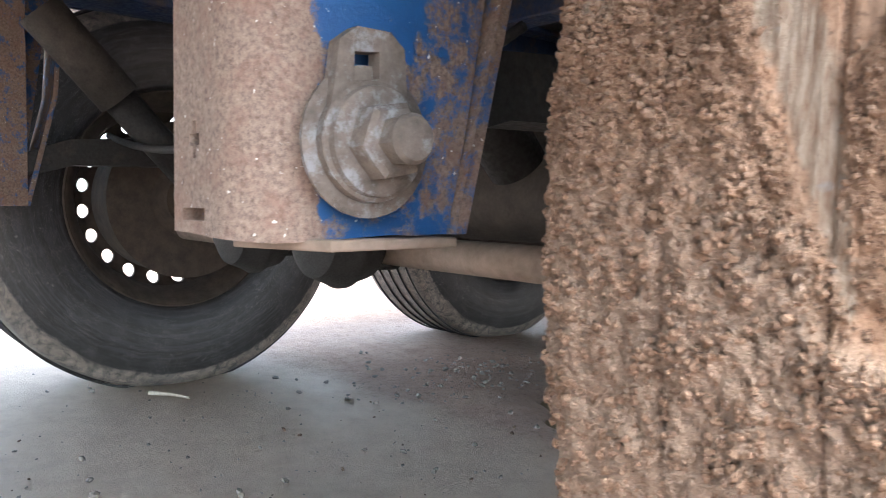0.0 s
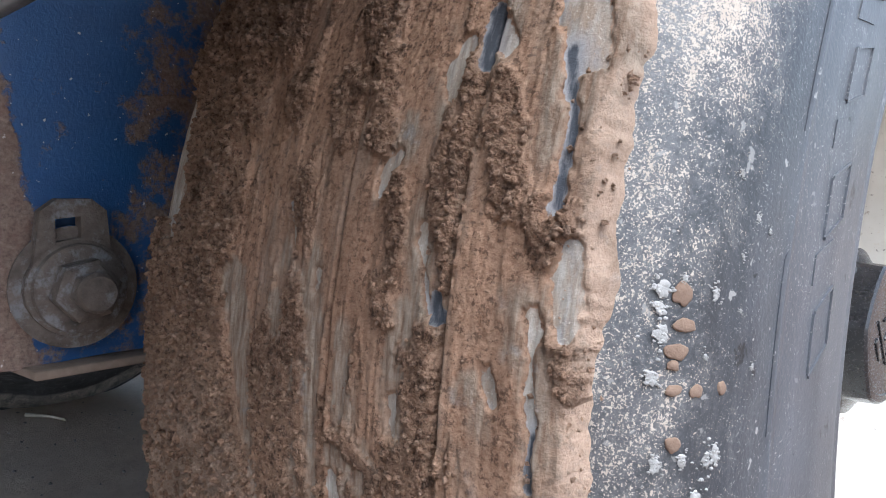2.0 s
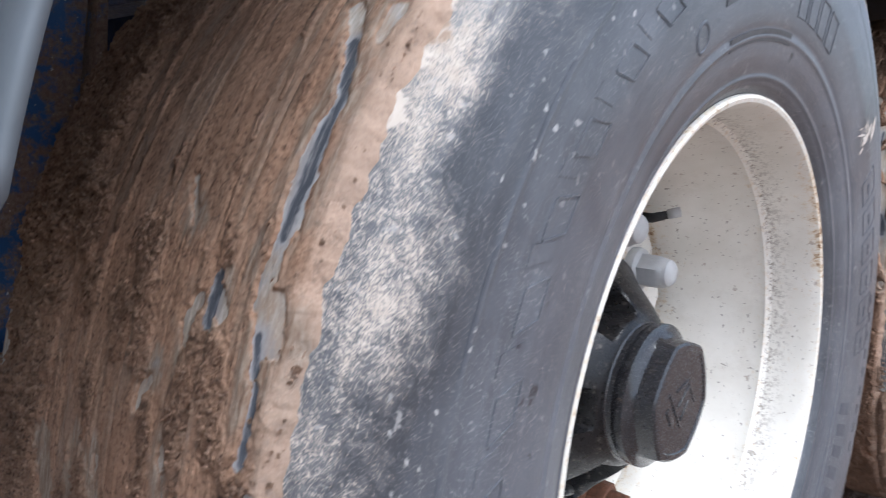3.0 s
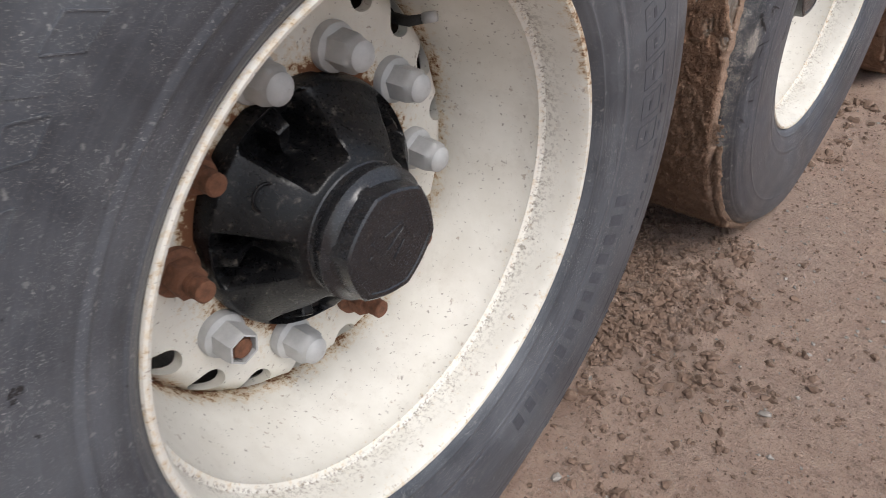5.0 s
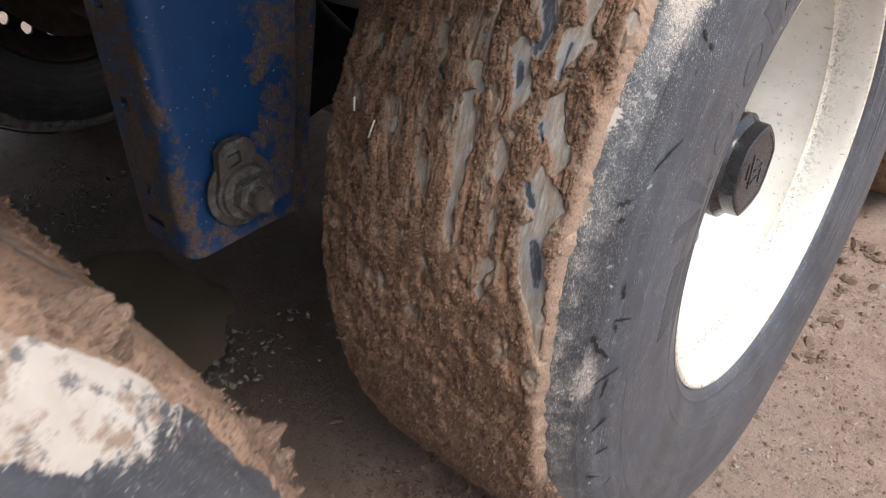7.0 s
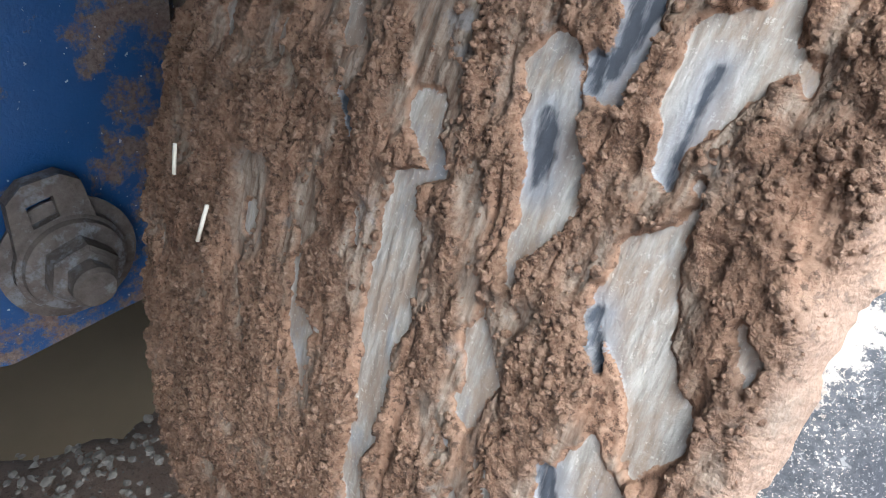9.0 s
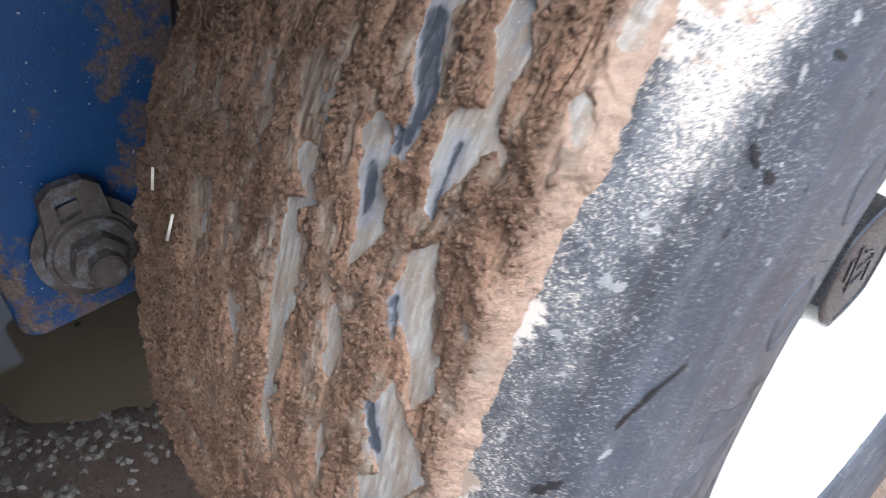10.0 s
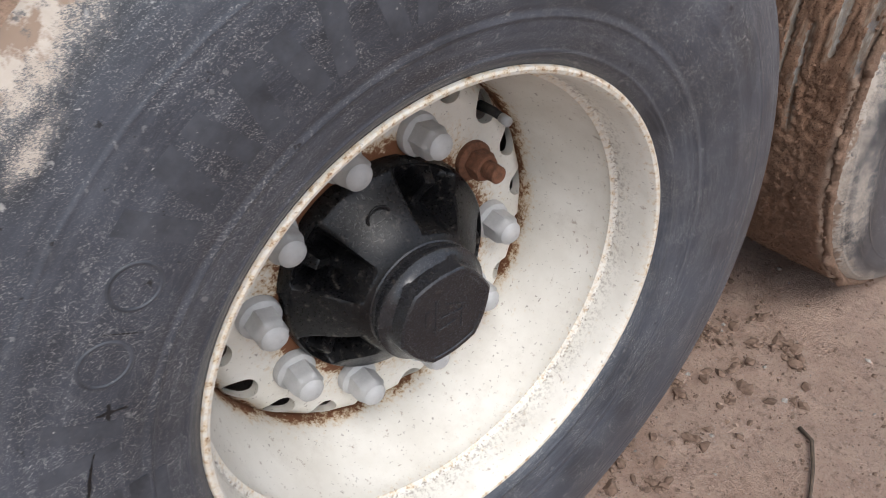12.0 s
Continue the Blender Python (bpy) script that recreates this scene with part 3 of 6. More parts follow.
def tyre_profile():
    """(x, r) from the outer bead over the tread to the inner bead, with the fine ribs of the sidewall."""
    half_x = np.array([-0.004, 0.005, 0.014, 0.022, 0.027, 0.027, 0.024, 0.016, 0.005, -0.008, -0.025, -0.06, -0.11])
    half_r = np.array([0.297, 0.306, 0.330, 0.365, 0.405, 0.440, 0.470, 0.4975, 0.5125, 0.522, 0.526, 0.5283, 0.529])
    s = np.linspace(0, 1, len(half_x))
    ribs = ((0.312, 0.0014, 0.0022), (0.345, 0.0010, 0.002), (0.352, -0.0006, 0.0025), (0.452, 0.0007, 0.002), (0.478, 0.0003, 0.003), (0.507, 0.0010, 0.002))
    extra = [np.interp(at + k * wide, half_r, s) for at, high, wide in ribs for k in (-2, -1.2, -0.6, 0, 0.6, 1.2, 2)]
    fine = np.unique(np.concatenate([np.linspace(0, 1, 64), extra]))
    fine = fine[np.concatenate([[True], np.diff(fine) > 0.0016])]
    x, r = np.interp(fine, s, half_x), np.interp(fine, s, half_r)
    plain_x, plain_r = x[::2].copy(), r[::2].copy()
    for at, high, wide in ribs:
        x = x + high * np.exp(-((r - at) / wide) ** 2) * (fine < 0.75)
    return np.concatenate([x, -0.31 - plain_x[::-1]]), np.concatenate([r, plain_r[::-1]])


def sidewall_x(r):
    return np.interp(r, [0.306, 0.33, 0.365, 0.405, 0.44, 0.47, 0.498, 0.515], [0.005, 0.014, 0.022, 0.027, 0.027, 0.024, 0.016, 0.005])


def seated(v):
    """The tyre stands flat on the ground and bulges a little there."""
    low = -(HUB - 0.001)
    squash = smooth(0.40, 0.55, -v[..., 2]) * smooth(0.30, 0.0, np.abs(v[..., 1]))
    v = v.copy()
    v[..., 0] += squash * 0.010 * np.sign(v[..., 0] + 0.155) * smooth(0.1, 0.18, np.abs(v[..., 0] + 0.155))
    v[..., 2] = np.maximum(v[..., 2], low)
    return v


def blob(r, ang, r0, a0, dr, da):
    d = (ang - a0 + 180) % 360 - 180
    return np.exp(-((r - r0) / dr) ** 2 - (d / da) ** 2)


def build_tyre(wheel, material, splashes, front_band, creams):
    """The tyre; splashes: (r, angle, width in r, width in degrees, amount), angles from +y over the top."""
    x, r = tyre_profile()
    n = 288
    a = np.linspace(0, 2 * np.pi, n, endpoint=False)
    X, A = np.meshgrid(x, a, indexing="ij")
    R = np.meshgrid(r, a, indexing="ij")[0]
    deg = np.degrees(A)
    splash = np.zeros_like(X)
    for r0, a0, dr, da, amount in splashes:
        splash = np.maximum(splash, amount * blob(R, deg, r0, a0, dr, da))
    lo, hi, start, full, amount = front_band
    inside = smooth(lo - 12, lo + 8, deg) * smooth(hi + 12, hi - 8, deg)
    splash = np.maximum(splash, amount * inside * smooth(start, full, R + 0.012 * fbm(X * 0 + np.cos(A) * 7, np.sin(A) * 7, 1.0, 3)))
    splash = splash * (X > -0.17)
    cream = np.zeros_like(X)
    for a_lo, a_hi, edge, wide in creams:
        within = smooth(a_lo - 7, a_lo + 5, deg) * smooth(a_hi + 7, a_hi - 5, deg)
        cream = np.maximum(cream, within * smooth(edge - wide, edge + wide, R) * (X > -0.05))
    v = seated(np.stack([X, R * np.cos(A), R * np.sin(A)], -1))
    return raw_mesh("tyre", v.reshape(-1, 3), grid_faces(len(x), n, True), material, wheel, {"splash": splash, "cream": cream})


def arc_block(bm, r0, r1, a0, a1, lean=0.0, high=0.0005):
    """A raised plain block on the sidewall between two radii and two angles (degrees)."""
    nr, na = 3, max(3, int(abs(a1 - a0) / 1.2))
    top, base = [], []
    for i in range(nr + 1):
        ri = r0 + (r1 - r0) * i / nr
        row, low = [], []
        for j in range(na + 1):
            ang = math.radians(a0 + (a1 - a0) * j / na + lean * i / nr)
            for lst, up in ((row, high), (low, -0.002)):
                lst.append(bm.verts.new((float(sidewall_x(ri)) + up, ri * math.cos(ang), ri * math.sin(ang))))
        top.append(row)
        base.append(low)
    for i in range(nr):
        for j in range(na):
            bm.faces.new((top[i][j], top[i][j + 1], top[i + 1][j + 1], top[i + 1][j]))
    loop = [(0, j) for j in range(na)] + [(i, na) for i in range(nr)] + [(nr, j) for j in range(na, 0, -1)] + [(i, 0) for i in range(nr, 0, -1)]
    for k in range(len(loop)):
        (i, j), (p, q) = loop[k], loop[(k + 1) % len(loop)]
        bm.faces.new((top[i][j], base[i][j], base[p][q], top[p][q]))


def arc_frame(bm, r0, r1, a0, a1, lean=0.0, high=0.0005):
    """The outline of a block: four thin bars."""
    w, wa = 0.0013, 0.17
    arc_block(bm, r0, r0 + w, a0, a1, 0, high)
    arc_block(bm, r1 - w, r1, a0 + lean, a1 + lean, 0, high)
    arc_block(bm, r0 + w, r1 - w, a0, a0 + wa, lean, high)
    arc_block(bm, r0 + w, r1 - w, a1 - wa, a1, lean, high)


RIM_PROFILE = [(-0.002, 0.2985), (0.001, 0.2972), (0.002, 0.2945), (0.0005, 0.291), (-0.004, 0.2885), (-0.012, 0.2865), (-0.030, 0.2848), (-0.048, 0.2832), (-0.0535, 0.2822), (-0.0565, 0.2790), (-0.0590, 0.2752),
               (-0.0615, 0.2757), (-0.074, 0.2750), (-0.090, 0.2722), (-0.110, 0.2675), (-0.130, 0.2620), (-0.150, 0.2560), (-0.168, 0.2505), (-0.184, 0.2472), (-0.198, 0.2462), (-0.210, 0.2460)]
RIM_RUST = [0.6, 0.65, 0.7, 0.5, 0.35, 0.22, 0.15, 0.2, 0.3, 0.5, 0.55, 0.35, 0.12, 0.05, 0.05, 0.05, 0.10, 0.25, 0.6, 1.0, 1.15]


def disc_sag(r):
    """How far the wheel disc bends back towards its edge."""
    return max(0.0, r - 0.213) ** 2 / 0.038


def build_rim(wheel, material, phase):
    """The barrel, the disc with its bolt circle and twenty vents."""
    back = [(-0.210, 0.2460), (-0.26, 0.2585), (-0.282, 0.272), (-0.298, 0.280), (-0.307, 0.288), (-0.311, 0.2945), (-0.309, 0.2985), (-0.301, 0.2975), (-0.285, 0.289), (-0.22, 0.2670), (-0.10, 0.2775), (-0.05, 0.2885), (-0.012, 0.2935), (-0.002, 0.2985)]
    rim = lathe("rim", RIM_PROFILE[::-1], material, wheel, 192, {"rusty": RIM_RUST[::-1]})
    lathe("rim_back", back[::-1], RIMBACK_SHADE, rim, 96, label="back of the rim, shade painted in as dark brown")
    bm = bmesh.new()
    edges = []

    def ring(cy, cz, rad, n, turn=0.0):
        vs = [bm.verts.new((0, cy + rad * math.cos(2 * math.pi * k / n + turn), cz + rad * math.sin(2 * math.pi * k / n + turn))) for k in range(n)]
        edges.extend(bm.edges.new((vs[k], vs[(k + 1) % n])) for k in range(n))

    ring(0, 0, 0.2468, 120)
    ring(0, 0, 0.1405, 80)
    for k in range(20):
        a = math.radians(phase + 9 + 18 * k)
        ring(0.2245 * math.cos(a), 0.2245 * math.sin(a), 0.0185, 20)
    bmesh.ops.triangle_fill(bm, use_beauty=True, edges=edges)
    res = bmesh.ops.extrude_face_region(bm, geom=bm.faces[:])
    moved = [e for e in res["geom"] if isinstance(e, bmesh.types.BMVert)]
    bmesh.ops.translate(bm, vec=(-0.014, 0, 0), verts=moved)
    bmesh.ops.recalc_face_normals(bm, faces=bm.faces)
    lay = bm.verts.layers.float.new("rusty")
    for v in bm.verts:
        r = math.hypot(v.co.y, v.co.z)
        v[lay] = 1.05 if r > 0.2455 else 1.0 if r < 0.142 else 0.12
        v.co.x += -0.1745 - disc_sag(r)
    sharpen(part("wheel_disc", bm, material, wheel), 34)


def build_cap(wheel, at):
    """A grey plastic nut cap: round foot, six flats, domed end."""
    prof = [(0.0, 0.0), (0.0, 0.0265), (0.006, 0.0268), (0.011, 0.0255), (0.014, 0.0215), (0.016, 0.0215), (0.036, 0.0210), (0.0405, 0.0200), (0.0435, 0.0166), (0.048, 0.0158), (0.052, 0.0118), (0.054, 0.006), (0.0545, 0.0)]
    ob = lathe("nut_cap", prof, CAPGREY, wheel, 36, sides=(6, 0.013, 0.041, 1.0), label="grey plastic nut cap")
    ob.location = at
    ob.rotation_euler = (random.uniform(0, 1.0), random.uniform(-0.04, 0.04), random.uniform(-0.04, 0.04))
    return ob


def broken_cap(wheel, at):
    """A nut cap whose end has broken off, with the rusty nut inside."""
    prof = [(0.0, 0.0), (0.0, 0.0265), (0.006, 0.0268), (0.011, 0.0255), (0.014, 0.0215), (0.016, 0.0215), (0.036, 0.0205), (0.043, 0.0190), (0.043, 0.0165), (0.036, 0.0172), (0.024, 0.0175), (0.024, 0.0)]
    ob = lathe("nut_cap", prof, CAPGREY, wheel, 36, sides=(6, 0.013, 0.044, 1.0), label="grey plastic nut cap with its end broken off")
    ob.location = at
    ob.rotation_euler = (0.4, 0, 0)
    stud = lathe("stud", [(0.020, 0.0), (0.020, 0.016), (0.033, 0.0155), (0.034, 0.011), (0.041, 0.011), (0.042, 0.0)], RUST, ob, 24, label="rusty stud inside the broken cap")
    return ob


def build_nut(wheel, at):
    """A bare rusty wheel nut on its stud."""
    prof = [(0.0, 0.0), (0.0, 0.0255), (0.007, 0.0255), (0.010, 0.021), (0.0105, 0.0195), (0.028, 0.0195), (0.031, 0.016), (0.0312, 0.0115), (0.036, 0.0112), (0.037, 0.0118), (0.039, 0.0112), (0.041, 0.0118), (0.043, 0.0112), (0.052, 0.0112), (0.054, 0.009), (0.0545, 0.0)]
    ob = lathe("wheel_nut", prof, RUST, wheel, 36, sides=(6, 0.0101, 0.0285, 1.0), label="bare rusty wheel nut and stud")
    ob.location = at
    ob.rotation_euler = (random.uniform(0, 1.0), 0, 0)
    return ob


def build_hub(wheel, turn):
    """The black hub with its hollows, the collar and the hexagonal cap."""
    nr, na = 46, 260
    rad = np.linspace(0.1425, 0.064, nr)
    a = np.linspace(0, 2 * np.pi, na, endpoint=False)
    R, A = np.meshgrid(rad, a, indexing="ij")
    cone = -0.166 + 0.012 * smooth(0.1425, 0.138, R) + 0.065 * smooth(0.146, 0.062, R) ** 0.85
    lobe = 0.5 + 0.5 * np.cos(5 * (A - turn) + 0.5 * np.sin(2 * A))
    hollow = smooth(0.50, 0.74, lobe + 1.6 * (R - 0.115)) * smooth(0.079, 0.090, R) * smooth(0.1405, 0.1335, R)
    fin = smooth(0.94, 0.985, lobe) * smooth(0.138, 0.120, R)          # a thin web stands in each hollow
    floor_x = -0.163 - 0.020 * smooth(0.135, 0.09, R) + 0.030 * fin
    X = cone + (np.minimum(floor_x, cone) - cone) * hollow
    v = np.stack([X, R * np.cos(A), R * np.sin(A)], -1)
    first = v[:1].copy()
    first[..., 0] = -0.20
    v = np.concatenate([first, v])
    scallop = 1 - 0.018 * smooth(0.6, 0.9, 0.5 + 0.5 * np.cos(10 * (A[:1] - turn)))
    v[:2, :, 1:] *= scallop[..., None]
    hub = sharpen(raw_mesh("hub", v.reshape(-1, 3), grid_faces(nr + 1, na, True), HUBBLACK, wheel))
    tagged(hub, "black painted hub with hollows and scuffs")
    bm = tube_bm([(-0.1245 + 0.001 * 0, 0.108 * math.cos(turn + 0.63) + 0.014 * math.cos(t), 0.108 * math.sin(turn + 0.63) + 0.014 * math.sin(t)) for t in [k * math.pi / 12 for k in range(25)]], 0.0018, 6, False)
    part("hub_mark", bm, HUBBLACK, hub, "raised round maker's mark")
    collar = [(-0.105, 0.064), (-0.100, 0.0735), (-0.093, 0.0745), (-0.090, 0.071), (-0.085, 0.0705), (-0.080, 0.0735), (-0.072, 0.0735), (-0.070, 0.069), (-0.067, 0.066), (-0.064, 0.0655), (-0.0465, 0.0640), (-0.0445, 0.0615), (-0.0440, 0.056), (-0.0452, 0.0545), (-0.0452, 0.0)]
    cap = lathe("hub_cap", collar, CAPBLACK, wheel, 72, sides=(6, -0.0665, -0.0438, 0.5), label="glossy black hexagonal hub cap")
    cap.rotation_euler = (turn, 0, 0)
    for k, (y, z, sy, sz, r) in enumerate(((0.0, 0.016, 0.05, 0.0025, 0.3), (0.004, -0.006, 0.0025, 0.03, 0.3), (-0.012, -0.004, 0.0025, 0.024, 0.5), (0.016, -0.004, 0.0025, 0.024, -0.1), (0.0, -0.022, 0.034, 0.0025, 0.3), (0.0, 0.028, 0.022, 0.006, 0.3))):
        bm = box_bm(0.0016, sy, sz, (-0.0448, y, z), 0.0005, pose(0, 0, 0, math.degrees(r)))
        part("cap_relief", bm, CAPBLACK, cap)
    return hub


def build_valve(wheel, phase, vent, lean):
    a = math.radians(phase + 9 + 18 * vent)
    c, s = math.cos(a), math.sin(a)
    tip = 0.2335 if lean else 0.2235
    path = [(-0.19, 0.2245 * c, 0.2245 * s), (-0.165, 0.2255 * c, 0.2255 * s), (-0.146, tip * c, tip * s)]
    valve = part("valve", tube_bm(path, [0.0065, 0.006, 0.005], 10), RUBBER, wheel, "black tyre valve")
    end = tip + (tip - 0.2255) * 0.7
    part("valve_cap", tube_bm([(-0.148, tip * c, tip * s), (-0.134, end * c, end * s)], 0.0062, 10), CAPGREY, valve)


def build_drum(wheel, material=None):
    prof = [(-0.20, 0.0), (-0.20, 0.19), (-0.21, 0.204), (-0.35, 0.206), (-0.362, 0.212), (-0.372, 0.212), (-0.375, 0.200), (-0.372, 0.190), (-0.374, 0.10), (-0.40, 0.085), (-0.43, 0.08), (-0.43, 0.0)]
    lathe("brake_drum", prof[::-1], material or DRUM, wheel, 72, label="brake drum, dusty and rusty on the far side, shade-dark on the near")


def stroke(marks, kind, *nodes):
    """A mark on a tread: film (scraped bare), smear (thin striped coat), dark (black rubber), crumb (loose ridge) or calm (smooth mud).
    Nodes: (angle up from the front, x, half width)."""
    marks.append((kind, np.array(nodes)))


def stroke_depth(marks, kind, X, D):
    """How far inside the marks of a kind a place lies, in metres; negative outside."""
    best = np.full(X.shape, -0.05)
    lo, hi = D.min() - 3, D.max() + 3
    for k, nodes in marks:
        d, x, w = nodes.T
        if k != kind or d[-1] < lo or d[0] > hi:
            continue
        over = np.maximum(np.maximum(d[0] - D, D - d[-1]), 0) * 0.0093
        best = np.maximum(best, np.interp(D, d, w) - np.hypot(X - np.interp(D, d, x), over))
    return best


def mud_layer(wheel, material, seed, spans, marks, grooves, coat, edge_x, crust, inner=-0.306, combed=1.0, calm_at=(-0.045, -0.02), calm=0.7, rear_drop=0.0, thick=1.0, cracked=0.0, pale_amount=1.0):
    """The mud on the tread. spans: (first angle, last angle, step in metres, height of the lip at the edge), angles in degrees up from the front (-y) of the wheel.
    grooves: (x, depth, width); coat: how much of it is crumbly, 0 to 1; crust: the thick crust along the inner side and low down."""
    for a0, a1, step, lip in spans:
        na = int(math.radians(a1 - a0) * 0.535 / step) + 1
        nx = int(0.350 / step) + 1
        xs = np.linspace(-0.330, 0.020, nx)
        an = np.linspace(a0, a1, na)
        X, D = np.meshgrid(xs, an, indexing="ij")
        S = np.radians(D) * 0.535                       # arc length
        base = np.interp(X, TYRE_X[:13], TYRE_R[:13])
        # where the mud ends towards either side
        wob = 0.005 * fbm(S * 14, 0.0 * S, seed + 1.0, 4)
        tongue = 0.005 * fbm(X * 60, S * 60, seed + 2.0, 3)
        out_edge = edge_x + wob + tongue + 1.5 * rear_drop * smooth(98, 112, D)
        body = smooth(0.004, -0.008, X - out_edge) * smooth(inner - 0.022, inner, X + tongue)
        # scraped places, with ragged edges
        rag = 0.0036 * fbm(X * 110, S * 75, seed + 3.0, 3) + 0.0014 * fbm(X * 420, S * 260, seed + 13.0, 2)
        WX = X + 0.0012 * fbm(X * 50, S * 40, seed + 4.0, 2)
        film = smooth(-0.0007, 0.0007, stroke_depth(marks, "film", WX, D) + rag)
        smear = smooth(-0.0025, 0.0025, stroke_depth(marks, "smear", WX, D) + 1.5 * rag)
        fringe = smooth(-0.013, -0.001, stroke_depth(marks, "film", WX, D) + 2.0 * rag) * smooth(-0.12, 0.18, fbm(X * 45, S * 22, seed + 60.0, 3))
        smear = np.maximum(smear, fringe) * (1 - film)
        dark = smooth(-0.0015, 0.0015, stroke_depth(marks, "dark", WX, D) + 0.7 * rag)
        halo = smooth(-0.010, 0.001, stroke_depth(marks, "dark", WX, D))
        film = np.maximum(film, dark)
        crumb = smooth(-0.003, 0.003, stroke_depth(marks, "crumb", WX, D) + 2.5 * rag)
        smear = smear * (1 - 0.9 * crumb)
        still = smooth(-0.004, 0.006, stroke_depth(marks, "calm", WX, D) + 2.0 * rag)
        lines = 0.8 * fbm(X * 150, S * 7, seed + 5.0, 3) + fbm(X * 480, S * 20, seed + 15.0, 2)       # combed along the rolling direction
        line = -0.212 + 0.030 * smooth(4, -4, D) + 0.155 * smooth(-3.2, -9, D) + 0.020 * fbm(X * 30, S * 30, seed + 33.0, 3)
        pop = crust * smooth(0.010, -0.010, X - line)
        lump = fbm(X * 62, S * 34, seed + 8.0, 4)
        ridge = fbm(X * 75, S * 13, seed + 6.0, 4)
        if coat > 0.7:
            low = smooth(16, 2, D)
            ridge = ridge * (1 - low) + low * fbm(X * 70, S * 60, seed + 6.5, 4)
        rough = smooth(0.55, 0.85, coat + 0.9 * ridge)
        rough = rough * (1 - calm * smooth(calm_at[0], calm_at[1], X)) * (1 - 0.9 * still)
        rough = np.maximum(np.maximum(rough, pop), crumb) * (1 - film) * (1 - 0.85 * smear)
        jx, js = 0.0016 * fbm(X * 260, S * 230, seed + 7.0, 2), 0.0016 * fbm(X * 260, S * 230, seed + 17.0, 2)
        g1 = grains((X + jx) * 150, (S + js) * 120, 1)
        g2 = grains((X + jx) * 330, (S + js) * 290, 2)
        g3 = grains((X + jx) * 640, (S + js) * 600, 3)
        up = smooth(2, 16, D)
        pits = (0.35 + 0.65 * up) * smooth(0.10, 0.42, fbm(X * 105, S * 62, seed + 18.0, 3)) + 0.5 * (1 - up) * smooth(0.05, 0.4, fbm(X * 190, S * 170, seed + 19.0, 2))
        tall = thick * (1 + 1.5 * np.clip(pop, 0, 1) + 0.25 * smooth(-0.13, -0.22, X))
        h = 0.0024 + tall * rough * (0.0010 + (0.0006 + 0.0007 * up) * lump + 0.0014 * g1 * smooth(-0.3, 0.2, lump) + 0.0022 * (g2 - 0.4) + 0.0012 * (g3 - 0.4) - 0.0032 * pits)
        h = h + np.clip(pop, 0, 1) * (1 - film) * 0.0042 * fbm(X * 75, S * 60, seed + 70.0, 3) * smooth(8, -2, D)
        h = h + (1 - rough) * (0.0008 * combed * lines * (1 - 0.6 * film) + 0.0004 * fbm(X * 400, S * 120, seed + 9.0, 2) + 0.0005 * g3 * (1 - film) * smooth(0.0, 0.3, fbm(X * 90, S * 40, seed + 21.0, 2)))
        h = h - film * 0.0013 - dark * 0.0005
        for gx, depth, width in grooves:
            off = X - gx - 0.0012 * fbm(S * 9, 0 * S, seed + gx * 50, 3)
            gap = smooth(-0.45, 0.1, fbm(S * 14, gx * 90, seed + 2.0, 2) + 0.35)
            h = h - depth * gap * np.exp(-(off / width) ** 2)
            h = h + 0.22 * depth * gap * smooth(0, 0.002, off) * smooth(0.02, 0.004, off)
        h = h + lip * np.exp(-((X - out_edge + 0.009) / 0.009) ** 2) * smooth(-0.15, 0.45, fbm(S * 16, X * 20, seed + 20.0, 4) + 0.1)
        if cracked:
            # the smooth band at the shoulder has broken across
            u = S * 42 + 1.4 * fbm(S * 15, X * 40, seed + 40.0, 2) + 0.5 * fbm(X * 160, S * 10, seed + 41.0, 2)
            h = h - cracked * np.exp(-((u - np.round(u)) / 0.045) ** 2) * smooth(-0.030, -0.018, X) * (CELL[(np.round(u).astype(int) * 13) & 65535, 0] > 0.35)
        pale = pale_amount * smooth(-0.018, -0.003, X - edge_x + 0.010 * fbm(X * 20, S * 20, seed + 12.0, 3)) * (1 - 0.8 * rough) * (0.2 + 0.8 * smooth(80, 55, D))
        pale = np.maximum(pale, 0.5 * np.clip(pop, 0, 1) * smooth(6, -3, D))
        R = base + body * h - (1 - body) * 0.0105 - rear_drop * smooth(92, 108, D)
        nrm = smooth(-0.012, 0.012, X)                    # over the shoulder the mud leans outwards
        v = np.stack([X + nrm * body * h * 0.5, -R * np.cos(np.radians(D)), R * np.sin(np.radians(D))], -1)
        v = seated(v)
        v[..., 2] = np.maximum(v[..., 2], -(HUB - 0.003))
        ob = raw_mesh("mud_layer", v.reshape(-1, 3), grid_faces(nx, na), material, wheel,
                      {"cover": 1 - np.maximum(smooth(-0.0006, 0.0028, stroke_depth(marks, "film", WX, D) + rag), dark), "smear": np.clip(smear + (1 - coat) * 0.8 * (1 - np.maximum(rough, still)) * smooth(-0.1, 0.35, fbm(X * 60, S * 9, seed + 22.0, 3)), 0, 1), "dark": np.clip(0.35 * halo + 0.65 * dark, 0, 1), "pale": np.clip(pale, 0, 1), "grit": 0.12 * (1 - film) + 0.88 * rough})
        ob.data.flip_normals()
        tagged(ob, "caked brown mud with scraped grey streaks")
        # loose crumbs standing on it
        rng = np.random.RandomState(int(seed) + int(a0) + 100)
        fine = step <= 0.0016
        density = (340000 if step < 0.001 else 220000 if fine else 90000 if step < 0.003 else 25000) * step * step
